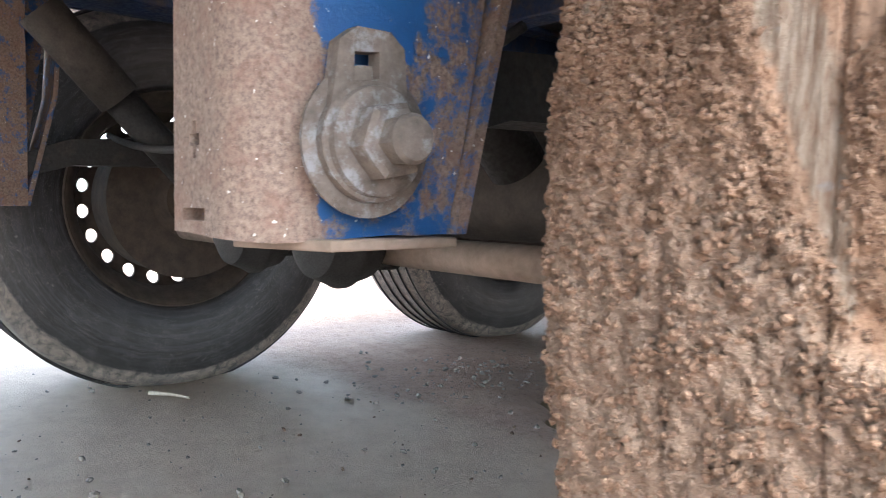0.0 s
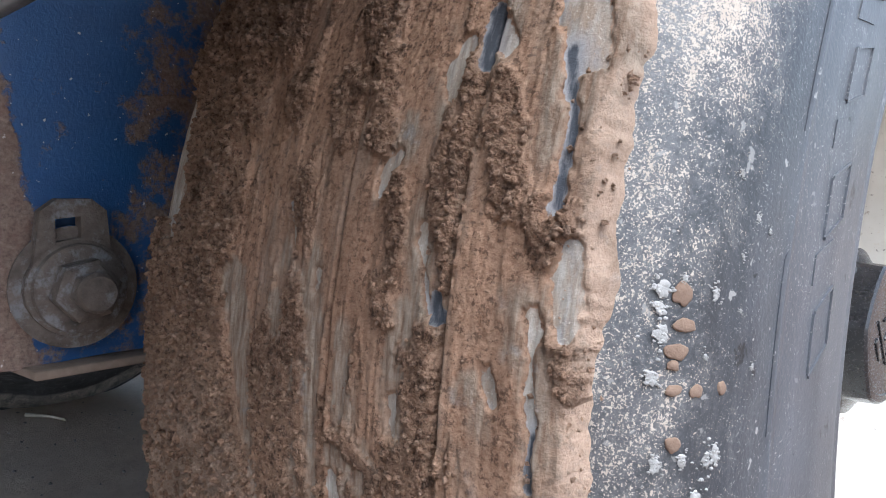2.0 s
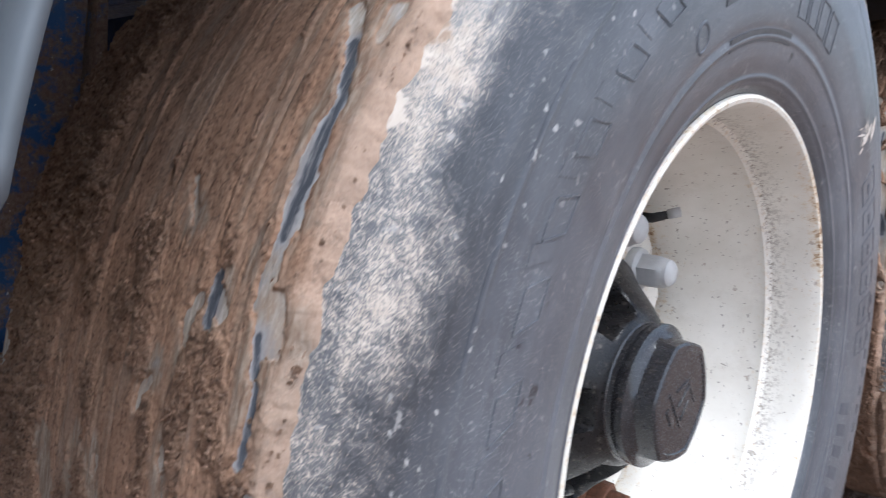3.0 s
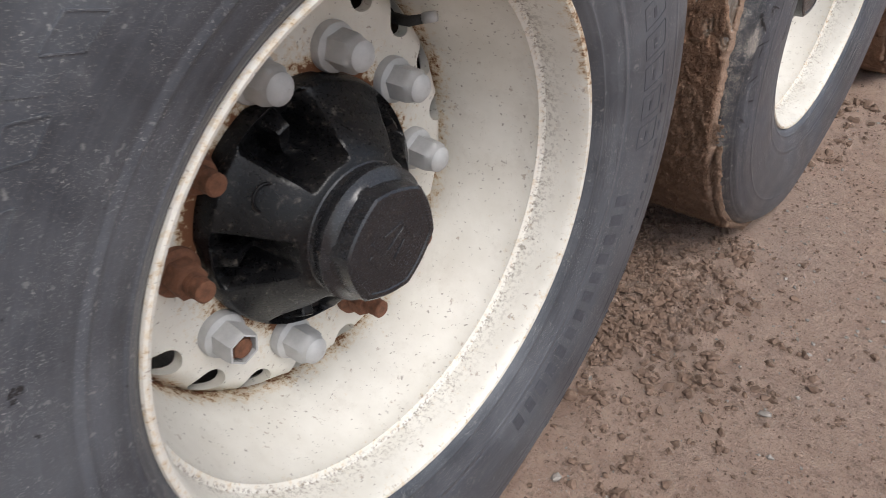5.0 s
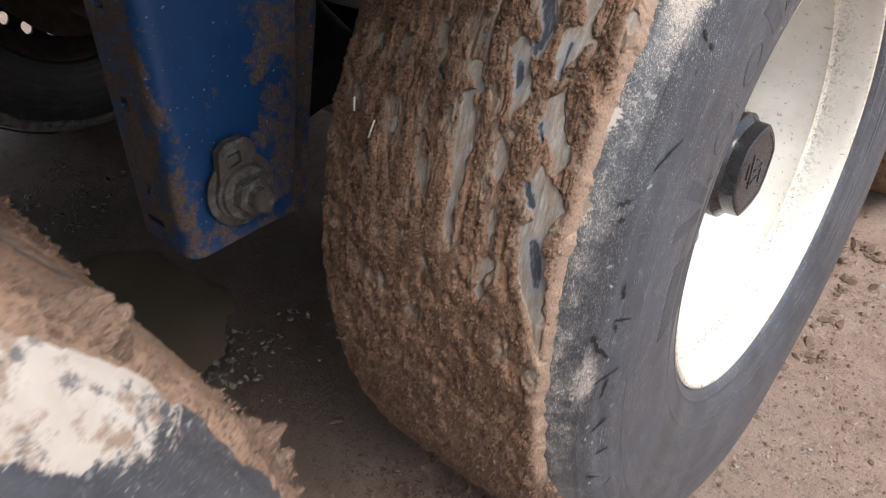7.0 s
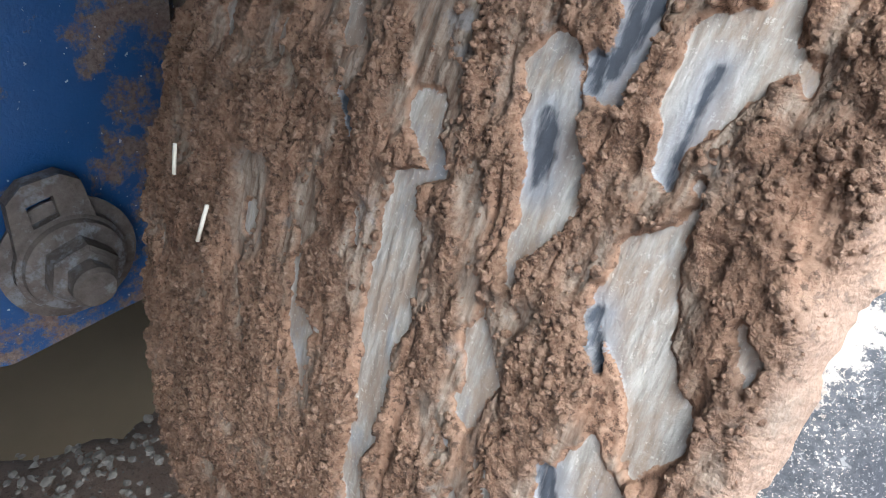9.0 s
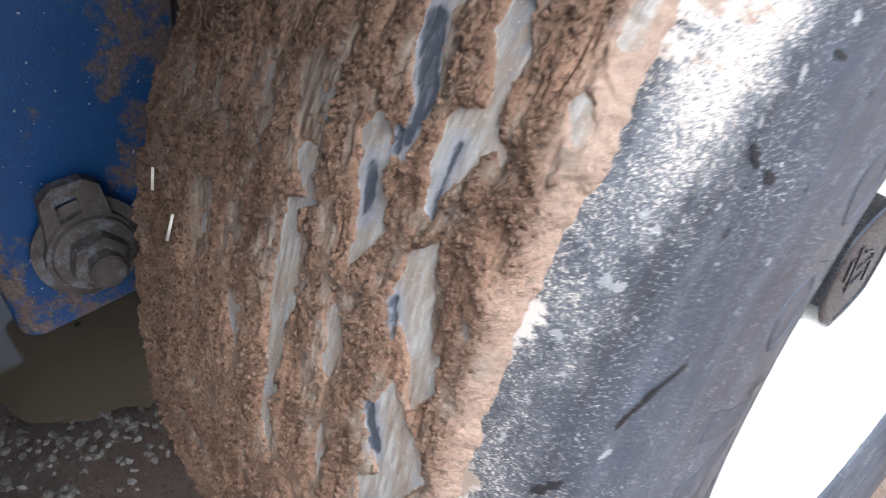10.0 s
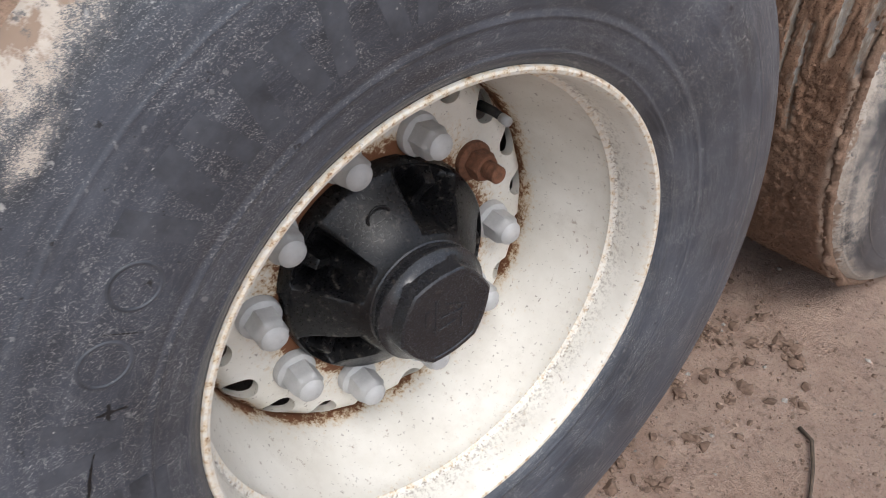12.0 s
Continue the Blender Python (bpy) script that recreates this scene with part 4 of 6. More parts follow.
        pick = rng.rand(*X.shape) < density * rough * (body > 0.85) * (0.05 + 0.5 * smooth(-0.2, 0.25, lump) + 1.2 * smooth(0.05, 0.35, fbm(X * 150, S * 130, seed + 50.0, 2))) * (1 - 0.8 * pits)
        vv, k = v[pick], pick.sum()
        sizes = (0.0005 + 0.0011 * rng.rand(k) ** 3) * (1 + 0.5 * np.clip(pop, 0, 1)[pick]) * (1 if fine else 1.15 if step < 0.003 else 2.0)
        out = np.stack([0 * vv[:, 0], vv[:, 1], vv[:, 2]], -1)
        out /= np.linalg.norm(out, axis=1)[:, None]
        crumbs = lumps("loose_mud", vv + out * (sizes * 0.35)[:, None], sizes, material, wheel, int(seed) + 5, attrs={"cover": np.ones(k), "smear": np.zeros(k), "grit": np.full(k, 0.7), "dark": np.zeros(k), "pale": 0.15 * rng.rand(k)}, rough=0.38, form=(ICO_V, ICO_F) if fine else (OCTA_V, OCTA_F), shade=fine)
        tagged(crumbs, "loose crumbs of dried mud", kind="stuff")


def edge_flakes(wheel, material, first, last, groups, size, seed, out=0.010, each=70, base=0.526):
    """Overhanging lumps of mud along the outer shoulder, between two angles up from the front: clusters of small crumbs."""
    rng = np.random.RandomState(seed)
    centre = first + (last - first) * rng.rand(groups)
    reach = rng.rand(groups) ** 1.8
    places, sizes = [], []
    for c, r in zip(centre, reach):
        n = int(each * (0.3 + r))
        d = np.radians(c) + (0.010 + 0.022 * r) * rng.normal(size=n)
        rad = base + out * r * rng.rand(n) + 0.002 * rng.normal(size=n)
        x = -0.010 - 0.010 * rng.rand(n) + (0.004 + 0.004 * r) * rng.normal(size=n)
        places.append(np.stack([x, -rad * np.cos(d), np.maximum(rad * np.sin(d), -HUB + 0.005)], -1))
        sizes.append(size * (0.25 + 0.75 * rng.rand(n) ** 2))
    v, s = np.concatenate(places), np.concatenate(sizes)
    n = len(v)
    ob = lumps("flaking_mud", v, s, material, wheel, seed, attrs={"cover": np.ones(n), "smear": np.zeros(n), "grit": np.ones(n), "dark": np.zeros(n), "pale": 0.45 * rng.rand(n)}, rough=0.5, form=(OCTA_V, OCTA_F))
    tagged(ob, "overhanging flakes of dried mud", kind="stuff")


BROKEN = 7


def near_wheel(y, label, k, phase, bare, splashes, band, creams):
    wheel = new("truck_wheel")
    wheel.location = (0, y, HUB)
    tagged(wheel, label, "wheel", "wheels on the near side")
    tyre = build_tyre(wheel, TYRE[k], splashes, band, creams)
    build_rim(wheel, RIM[k], phase)
    for n in range(10):
        a = math.radians(phase - 36 * n)
        at = (-0.1745, 0.1675 * math.cos(a), 0.1675 * math.sin(a))
        (build_nut if n in bare else broken_cap if (k, n) == (0, BROKEN) else build_cap)(wheel, at)
    build_hub(wheel, math.radians(phase))
    build_valve(wheel, phase, (-4, -2, 1)[k], k == 0)
    # near drums get a darker material: the shade behind the vents is painted
    build_drum(wheel, BLACKSTEEL)
    return wheel, tyre


MARKS_A, MARKS_B, MARKS_C = [], [], []
stroke(MARKS_B, "film", (12.5, -0.129, 0.0029), (13.7, -0.1337, 0.0039), (15, -0.1323, 0.0066), (16.4, -0.1282, 0.0071), (18.1, -0.1303, 0.0075), (19.9, -0.1327, 0.0085), (20.9, -0.1318, 0.0106), (22.2, -0.1318, 0.0119), (23.4, -0.1338, 0.0103), (24.7, -0.1372, 0.0095), (25.8, -0.1388, 0.0061), (26.4, -0.1293, 0.0045), (27.2, -0.1359, 0.0077), (28.1, -0.1403, 0.008))
stroke(MARKS_B, "smear", (28.4, -0.1361, 0.0104), (29.9, -0.1421, 0.0115), (31.6, -0.1485, 0.0139))
stroke(MARKS_B, "film", (23.7, -0.0851, 0.0017), (24.5, -0.0911, 0.003), (25.3, -0.0944, 0.0038), (26.5, -0.0899, 0.0065), (27.2, -0.0899, 0.01), (27.8, -0.0914, 0.0104), (28.7, -0.0947, 0.0121), (29.6, -0.0991, 0.0102), (30.6, -0.104, 0.0104))
stroke(MARKS_B, "film", (19.5, -0.0912, 0.0024), (20.4, -0.0913, 0.0037), (21.5, -0.0905, 0.0086), (22.3, -0.0954, 0.006), (23.3, -0.0962, 0.0027))
stroke(MARKS_B, "dark", (27.6, -0.0954, 0.0031), (28.4, -0.0975, 0.004), (29.4, -0.1003, 0.0026))
stroke(MARKS_B, "dark", (30.6, -0.0912, 0.0023), (31.3, -0.092, 0.0027))
stroke(MARKS_B, "film", (28.9, -0.0622, 0.0008), (29.2, -0.0636, 0.0032), (30.3, -0.064, 0.0063), (31.1, -0.0628, 0.0092), (31.9, -0.0614, 0.0125), (32.5, -0.0622, 0.0113))
stroke(MARKS_B, "dark", (29, -0.0614, 0.001), (29.8, -0.0622, 0.0013), (31, -0.0624, 0.0016), (32, -0.0626, 0.0012))
stroke(MARKS_B, "film", (21.6, -0.0392, 0.0031), (22.9, -0.0386, 0.0091), (23.7, -0.0426, 0.0108), (24.2, -0.0459, 0.0119), (24.7, -0.0518, 0.0126), (25.5, -0.056, 0.0128), (26.5, -0.057, 0.0104), (27.3, -0.0589, 0.0084), (28.2, -0.0532, 0.0028), (28.8, -0.0522, 0.0021), (29.2, -0.054, 0.0033))
stroke(MARKS_B, "dark", (23.8, -0.058, 0.0017), (24.2, -0.0618, 0.0032), (25, -0.0651, 0.0025))
stroke(MARKS_B, "film", (32.3, -0.0428, 0.0019), (32.7, -0.0448, 0.0024))
stroke(MARKS_B, "film", (25.3, -0.0254, 0.002), (26.1, -0.0277, 0.0031), (26.5, -0.0317, 0.0019))
stroke(MARKS_B, "film", (15.7, -0.1664, 0.0034), (17.5, -0.1687, 0.0081), (18.6, -0.1724, 0.0072), (20.2, -0.1771, 0.0052), (21.7, -0.1807, 0.0016))
stroke(MARKS_B, "film", (12, -0.1709, 0.0019), (13.4, -0.1775, 0.0019), (14.5, -0.1789, 0.0032), (15.5, -0.1814, 0.0024))
stroke(MARKS_B, "smear", (15.4, -0.2057, 0.0021), (16.6, -0.2094, 0.0027), (18.3, -0.2147, 0.003))
stroke(MARKS_B, "smear", (20.4, -0.2124, 0.0075), (21.5, -0.215, 0.0083), (23, -0.2169, 0.0091))
stroke(MARKS_B, "film", (20.5, -0.2129, 0.0056), (21.1, -0.2126, 0.0056))
stroke(MARKS_B, "film", (26.2, -0.1692, 0.0027), (26.8, -0.1727, 0.0041), (27.3, -0.1802, 0.0032))
stroke(MARKS_B, "dark", (26.6, -0.1709, 0.0027), (27.1, -0.1764, 0.0034))
stroke(MARKS_B, "film", (29.5, -0.1843, 0.0055), (30.4, -0.1843, 0.0079))
stroke(MARKS_B, "smear", (27.6, -0.1805, 0.0062), (29.2, -0.1787, 0.0087))
stroke(MARKS_B, "film", (28.2, -0.2166, 0.0058), (28.9, -0.2172, 0.0065))
stroke(MARKS_B, "smear", (26.8, -0.2057, 0.0024), (27.6, -0.2099, 0.0024))
stroke(MARKS_B, "film", (23.5, -0.1749, 0.0022), (24.3, -0.178, 0.0022))
stroke(MARKS_B, "smear", (22.3, -0.1777, 0.0061), (23.6, -0.18, 0.0067))
stroke(MARKS_B, "film", (27.6, -0.2537, 0.0039), (28.3, -0.257, 0.0059))
stroke(MARKS_B, "film", (17.3, -0.0805, 0.0023), (18.5, -0.0836, 0.0024))
stroke(MARKS_B, "film", (18.4, -0.0962, 0.0025), (18.9, -0.1003, 0.0015))
stroke(MARKS_B, "smear", (23.4, -0.1037, 0.0028), (24.5, -0.1056, 0.0045), (25.5, -0.1085, 0.0051), (26.6, -0.1138, 0.0056))
stroke(MARKS_B, "smear", (20, -0.0475, 0.0076), (20.9, -0.0465, 0.0067))
stroke(MARKS_B, "calm", (27.7, -0.0216, 0.0042), (29, -0.0255, 0.0057), (30.2, -0.0292, 0.0054))
stroke(MARKS_B, "film", (11.2, -0.1247, 0.0019), (12.3, -0.1285, 0.0043), (14.5, -0.1323, 0.0048))
stroke(MARKS_B, "film", (4.1, -0.0189, 0.0024), (6.4, -0.0252, 0.005), (8.1, -0.0266, 0.0087), (9.6, -0.0329, 0.0103), (11.7, -0.0378, 0.016), (14.2, -0.042, 0.0152), (16.2, -0.0465, 0.0125), (17.3, -0.0383, 0.0098), (18.9, -0.0429, 0.0196), (20.1, -0.0456, 0.0165), (21.6, -0.0522, 0.0032))
stroke(MARKS_B, "dark", (11.6, -0.0342, 0.0033), (13.1, -0.0366, 0.0061), (15, -0.0424, 0.0055))
stroke(MARKS_B, "dark", (18.5, -0.0546, 0.0038), (19.9, -0.061, 0.0035))
stroke(MARKS_B, "film", (17.1, -0.0755, 0.0021), (18.9, -0.079, 0.0021))
stroke(MARKS_B, "film", (13.5, -0.0859, 0.0022), (15.2, -0.0863, 0.0049), (16.7, -0.0883, 0.0024))
stroke(MARKS_B, "film", (9.5, -0.09, 0.0038), (11.4, -0.0821, 0.0079))
stroke(MARKS_B, "film", (7.8, -0.0878, 0.0039), (8.4, -0.0876, 0.0071))
stroke(MARKS_B, "film", (2.4, -0.1666, 0.0062), (3.9, -0.1666, 0.0038))
stroke(MARKS_B, "film", (19.7, -0.0915, 0.0048), (21.4, -0.091, 0.0053))
stroke(MARKS_B, "film", (1.7, -0.0237, 0.0031), (2.5, -0.0239, 0.0052))
stroke(MARKS_B, "film", (30.8, -0.0861, 0.0063), (31.5, -0.0849, 0.0062), (32.5, -0.0851, 0.0065), (33.5, -0.0909, 0.0091), (35, -0.0951, 0.0091), (36.5, -0.0988, 0.008), (37.3, -0.0951, 0.0084), (38.4, -0.0909, 0.0101), (39.6, -0.0923, 0.0151), (40.5, -0.0959, 0.0167), (41.1, -0.1086, 0.0049))
stroke(MARKS_B, "dark", (31.2, -0.0876, 0.0027), (33.1, -0.0866, 0.0052), (34.7, -0.0944, 0.0061), (36, -0.0995, 0.0055))
stroke(MARKS_B, "film", (32.9, -0.0518, 0.0071), (34.2, -0.054, 0.0044), (35.4, -0.0558, 0.007), (36.4, -0.0601, 0.0101), (37.3, -0.0627, 0.0078))
stroke(MARKS_B, "film", (39.8, -0.0557, 0.0043), (40.7, -0.0607, 0.0088), (41.9, -0.062, 0.0046))
stroke(MARKS_B, "film", (37.8, -0.0185, 0.004), (39.5, -0.0208, 0.0042), (42.2, -0.0263, 0.0038))
stroke(MARKS_B, "film", (34, -0.0178, 0.0032), (35.1, -0.0222, 0.0049))
stroke(MARKS_B, "film", (34.3, -0.1774, 0.0023), (35.8, -0.1755, 0.0045), (37.9, -0.1644, 0.0052))
stroke(MARKS_B, "film", (36.7, -0.1437, 0.0023), (37.5, -0.1442, 0.0046))
stroke(MARKS_B, "smear", (30.9, -0.1356, 0.0025), (32.5, -0.138, 0.0036), (34.4, -0.1362, 0.0023))
stroke(MARKS_B, "film", (29.5, -0.1794, 0.0037), (30.3, -0.1831, 0.0047))
stroke(MARKS_A, "film", (12.1, -0.0207, 0.0027), (12.9, -0.0201, 0.0036), (14.1, -0.0197, 0.0032), (15.3, -0.0198, 0.0032), (17.2, -0.0231, 0.0036), (17.5, -0.019, 0.0084), (18.5, -0.0199, 0.0093), (19.6, -0.0243, 0.01))
stroke(MARKS_A, "dark", (12.4, -0.02, 0.002), (13.9, -0.0197, 0.0023), (15.3, -0.0197, 0.0022), (16.8, -0.0219, 0.0018), (18.2, -0.0249, 0.002))
stroke(MARKS_A, "film", (8.1, -0.0109, 0.004), (8.8, -0.0123, 0.0057), (9.9, -0.0131, 0.0063), (10.9, -0.0119, 0.0042))
stroke(MARKS_A, "film", (2.3, -0.0199, 0.0018), (3.8, -0.0199, 0.0018), (5.3, -0.0206, 0.0018), (6.6, -0.0217, 0.0023), (7.5, -0.0222, 0.0027), (8.5, -0.0234, 0.0038))
stroke(MARKS_A, "dark", (2.3, -0.0196, 0.0012), (4.2, -0.0198, 0.0012))
stroke(MARKS_A, "film", (5, -0.0353, 0.0026), (5.7, -0.0381, 0.004), (6.3, -0.0392, 0.0029))
stroke(MARKS_A, "smear", (5.2, -0.0467, 0.0048), (5.5, -0.0458, 0.0048))
stroke(MARKS_A, "film", (12.5, -0.1061, 0.0016), (13.2, -0.1044, 0.0033), (13.8, -0.1023, 0.0053), (14.3, -0.0984, 0.004))
stroke(MARKS_A, "smear", (14.8, -0.0951, 0.0086), (15.8, -0.0937, 0.0047))
stroke(MARKS_A, "film", (8, -0.0694, 0.0025), (8.9, -0.0724, 0.0015), (10, -0.0749, 0.0021), (10.7, -0.0774, 0.0043), (11.3, -0.077, 0.0028))
stroke(MARKS_A, "dark", (7.8, -0.065, 0.0031), (8.6, -0.0666, 0.0027))
stroke(MARKS_A, "film", (2.8, -0.083, 0.0022), (3.4, -0.0842, 0.003), (4.1, -0.0862, 0.0023))
stroke(MARKS_A, "film", (9.5, -0.1559, 0.0026), (10.9, -0.16, 0.0022), (12, -0.1654, 0.0023))
stroke(MARKS_A, "film", (-0.9, -0.1181, 0.0047), (-0.3, -0.1178, 0.0051))
stroke(MARKS_A, "film", (18.3, -0.0757, 0.0026), (19.1, -0.0737, 0.0043))
stroke(MARKS_A, "dark", (18.2, -0.0615, 0.004), (20.3, -0.0642, 0.0042))
stroke(MARKS_A, "film", (10.7, -0.2814, 0.0105), (13, -0.3828, 0.1076))
stroke(MARKS_A, "smear", (8.2, -0.1386, 0.0038), (9.2, -0.1405, 0.0048))
stroke(MARKS_A, "smear", (5.7, -0.0812, 0.0087), (7.5, -0.0806, 0.0087))
stroke(MARKS_A, "crumb", (9, -0.0612, 0.002), (10.7, -0.0652, 0.0057), (12.7, -0.0685, 0.0071), (14.9, -0.0658, 0.0068), (17.5, -0.0669, 0.0069))
stroke(MARKS_A, "crumb", (1.1, -0.0701, 0.0117), (3.5, -0.0703, 0.0083), (5.6, -0.0711, 0.0097), (7.1, -0.0686, 0.0068))
stroke(MARKS_A, "crumb", (12.7, -0.0388, 0.0081), (14.4, -0.0438, 0.0078), (17, -0.0493, 0.0075))
stroke(MARKS_A, "crumb", (15.1, -0.1076, 0.008), (17.2, -0.117, 0.0097), (21.7, -0.1322, 0.0118))
stroke(MARKS_A, "crumb", (9.6, -0.0878, 0.0022), (11.7, -0.0925, 0.0049), (13.4, -0.0946, 0.0042))
stroke(MARKS_A, "crumb", (11.2, -0.0193, 0.0087), (11.7, -0.0235, 0.0097))
stroke(MARKS_A, "crumb", (6.1, -0.0095, 0.0031), (7.5, -0.0105, 0.0043))
stroke(MARKS_A, "crumb", (20.4, -0.1991, 0.011), (23, -0.2063, 0.0159))
stroke(MARKS_A, "crumb", (16.4, -0.176, 0.0072), (18.2, -0.1815, 0.0075))
stroke(MARKS_A, "crumb", (15.5, -0.1354, 0.0076), (17.5, -0.1403, 0.0098))
stroke(MARKS_A, "crumb", (1.1, -0.1543, 0.0108), (4.2, -0.1621, 0.0123))
stroke(MARKS_A, "crumb", (0.6, -0.0912, 0.0079), (1.7, -0.1126, 0.0096))
stroke(MARKS_A, "crumb", (7.3, -0.0924, 0.0046), (8.7, -0.0939, 0.0054))
stroke(MARKS_A, "calm", (6.6, -0.0317, 0.0055), (8.2, -0.0315, 0.0076), (10.9, -0.0314, 0.0097))
stroke(MARKS_A, "calm", (3.8, -0.0486, 0.0068), (7.1, -0.0478, 0.0097), (10.4, -0.0514, 0.0086))
stroke(MARKS_A, "calm", (9.8, -0.2181, 0.0169), (13.5, -0.2279, 0.0177))
stroke(MARKS_A, "calm", (17, -0.0884, 0.0138), (20.4, -0.0947, 0.0162))
stroke(MARKS_A, "film", (37.8, -0.0284, 0.0038), (39.3, -0.0286, 0.0072), (40.9, -0.0322, 0.0053))
stroke(MARKS_A, "dark", (38.1, -0.0299, 0.0024), (39.1, -0.0295, 0.0054), (40.6, -0.0312, 0.0039))
stroke(MARKS_A, "film", (20, -0.0294, 0.0052), (21.6, -0.0283, 0.0066), (23.2, -0.0271, 0.0059), (25.1, -0.0277, 0.0081), (27, -0.0288, 0.0082), (29, -0.028, 0.0058), (30.3, -0.0255, 0.0044), (32.2, -0.0306, 0.0049), (34.5, -0.0383, 0.0062), (36, -0.0481, 0.0066))
stroke(MARKS_A, "dark", (23.1, -0.0285, 0.0033), (25.1, -0.0271, 0.0036), (27.1, -0.0278, 0.0041), (30.7, -0.0261, 0.0034), (33.7, -0.0359, 0.0037))
stroke(MARKS_A, "film", (34.1, -0.0212, 0.0038), (35.9, -0.0192, 0.0056))
stroke(MARKS_A, "film", (23, -0.0987, 0.0028), (25.2, -0.1092, 0.004))
stroke(MARKS_A, "film", (16.9, -0.0762, 0.0047), (17.9, -0.0772, 0.0068))
stroke(MARKS_A, "film", (18.9, -0.0547, 0.0063), (19.7, -0.0581, 0.0052))
stroke(MARKS_A, "dark", (44.8, -0.0457, 0.002), (46.5, -0.0589, 0.0034))
stroke(MARKS_A, "film", (3, -0.0817, 0.0017), (3.7, -0.083, 0.0023), (4.2, -0.0846, 0.0026))
stroke(MARKS_A, "film", (-2.6, -0.12, 0.0041), (-1.8, -0.1189, 0.0045), (-1, -0.1183, 0.0046), (-0.3, -0.1173, 0.0041))
stroke(MARKS_A, "smear", (-0.1, -0.0989, 0.005), (0.9, -0.0959, 0.0069), (1.6, -0.0996, 0.0036))
stroke(MARKS_A, "film", (-3.9, -0.0797, 0.0036), (-3.2, -0.0782, 0.0049))
stroke(MARKS_A, "film", (8.1, -0.1376, 0.0029), (8.8, -0.1383, 0.0027))
stroke(MARKS_A, "film", (-2.7, -0.133, 0.0017), (-2.2, -0.133, 0.0022))
stroke(MARKS_A, "smear", (0, -0.1173, 0.0025), (1.1, -0.1195, 0.0025))
stroke(MARKS_A, "crumb", (-3.4, -0.1101, 0.0198), (-2.1, -0.1031, 0.0112), (-1.4, -0.1038, 0.009), (-0.6, -0.1068, 0.003))
stroke(MARKS_A, "crumb", (-0.6, -0.0797, 0.0085), (0.7, -0.0807, 0.0055), (2.1, -0.0802, 0.0054))
stroke(MARKS_A, "crumb", (5.8, -0.1487, 0.0072), (7.6, -0.1518, 0.0064))
stroke(MARKS_A, "crumb", (5.4, -0.0775, 0.0029), (6.2, -0.0787, 0.0036))
stroke(MARKS_A, "smear", (-2.8, -0.178, 0.003), (0.8, -0.184, 0.006), (3.7, -0.192, 0.009), (7.7, -0.205, 0.011))
stroke(MARKS_A, "smear", (-2.0, -0.158, 0.003), (1.0, -0.161, 0.004), (4.0, -0.162, 0.005), (7.0, -0.166, 0.005))
stroke(MARKS_A, "smear", (-2.6, -0.146, 0.004), (1.0, -0.149, 0.004), (5.0, -0.150, 0.003))
stroke(MARKS_A, "smear", (-2.6, -0.131, 0.003), (1.0, -0.133, 0.0045), (5.0, -0.136, 0.005), (7.5, -0.137, 0.005))
stroke(MARKS_A, "smear", (1.0, -0.1129, 0.006), (3.3, -0.1136, 0.0054), (6.4, -0.1158, 0.0055))
stroke(MARKS_A, "crumb", (-1.6, -0.1659, 0.0101), (0.3, -0.1709, 0.0076), (2.3, -0.1728, 0.0067), (4.8, -0.1756, 0.0078))
stroke(MARKS_A, "crumb", (-2.6, -0.1852, 0.0053), (-0.4, -0.1931, 0.0044), (2.0, -0.2032, 0.0047), (5.0, -0.2133, 0.0044), (9.1, -0.2298, 0.0042))
stroke(MARKS_A, "crumb", (2.1, -0.1547, 0.0025), (3.9, -0.1534, 0.0033), (6.7, -0.155, 0.0042))
stroke(MARKS_A, "crumb", (-2.2, -0.1368, 0.0044), (0.0, -0.14, 0.0041), (2.3, -0.1429, 0.003), (5.4, -0.1444, 0.0038), (6.8, -0.1457, 0.0039))
stroke(MARKS_A, "crumb", (-1.1, -0.1262, 0.0023), (1.2, -0.1261, 0.002), (3.4, -0.1274, 0.002))
stroke(MARKS_A, "crumb", (-2.1, -0.151, 0.0098), (-0.2, -0.1571, 0.006))
for x, top, low, wide in ((-0.075, 30, 10, 0.010), (-0.028, 26, 8, 0.008), (-0.145, 22, 5, 0.006), (-0.11, 14, -4, 0.005)):
    stroke(MARKS_C, "film", (low, x + 0.006, wide * 0.5), ((low + top) / 2, x, wide), (top, x - 0.006, wide * 0.6))
_pick = random.Random(4)
for k in range(26):
    # small bare spots all over the tread
    x, d, w = _pick.uniform(-0.285, -0.03), _pick.uniform(-2, 58), _pick.uniform(0.0014, 0.0034)
    stroke(MARKS_B, "film", (d, x + 0.003, w), (d + _pick.uniform(0.4, 1.6), x, w))

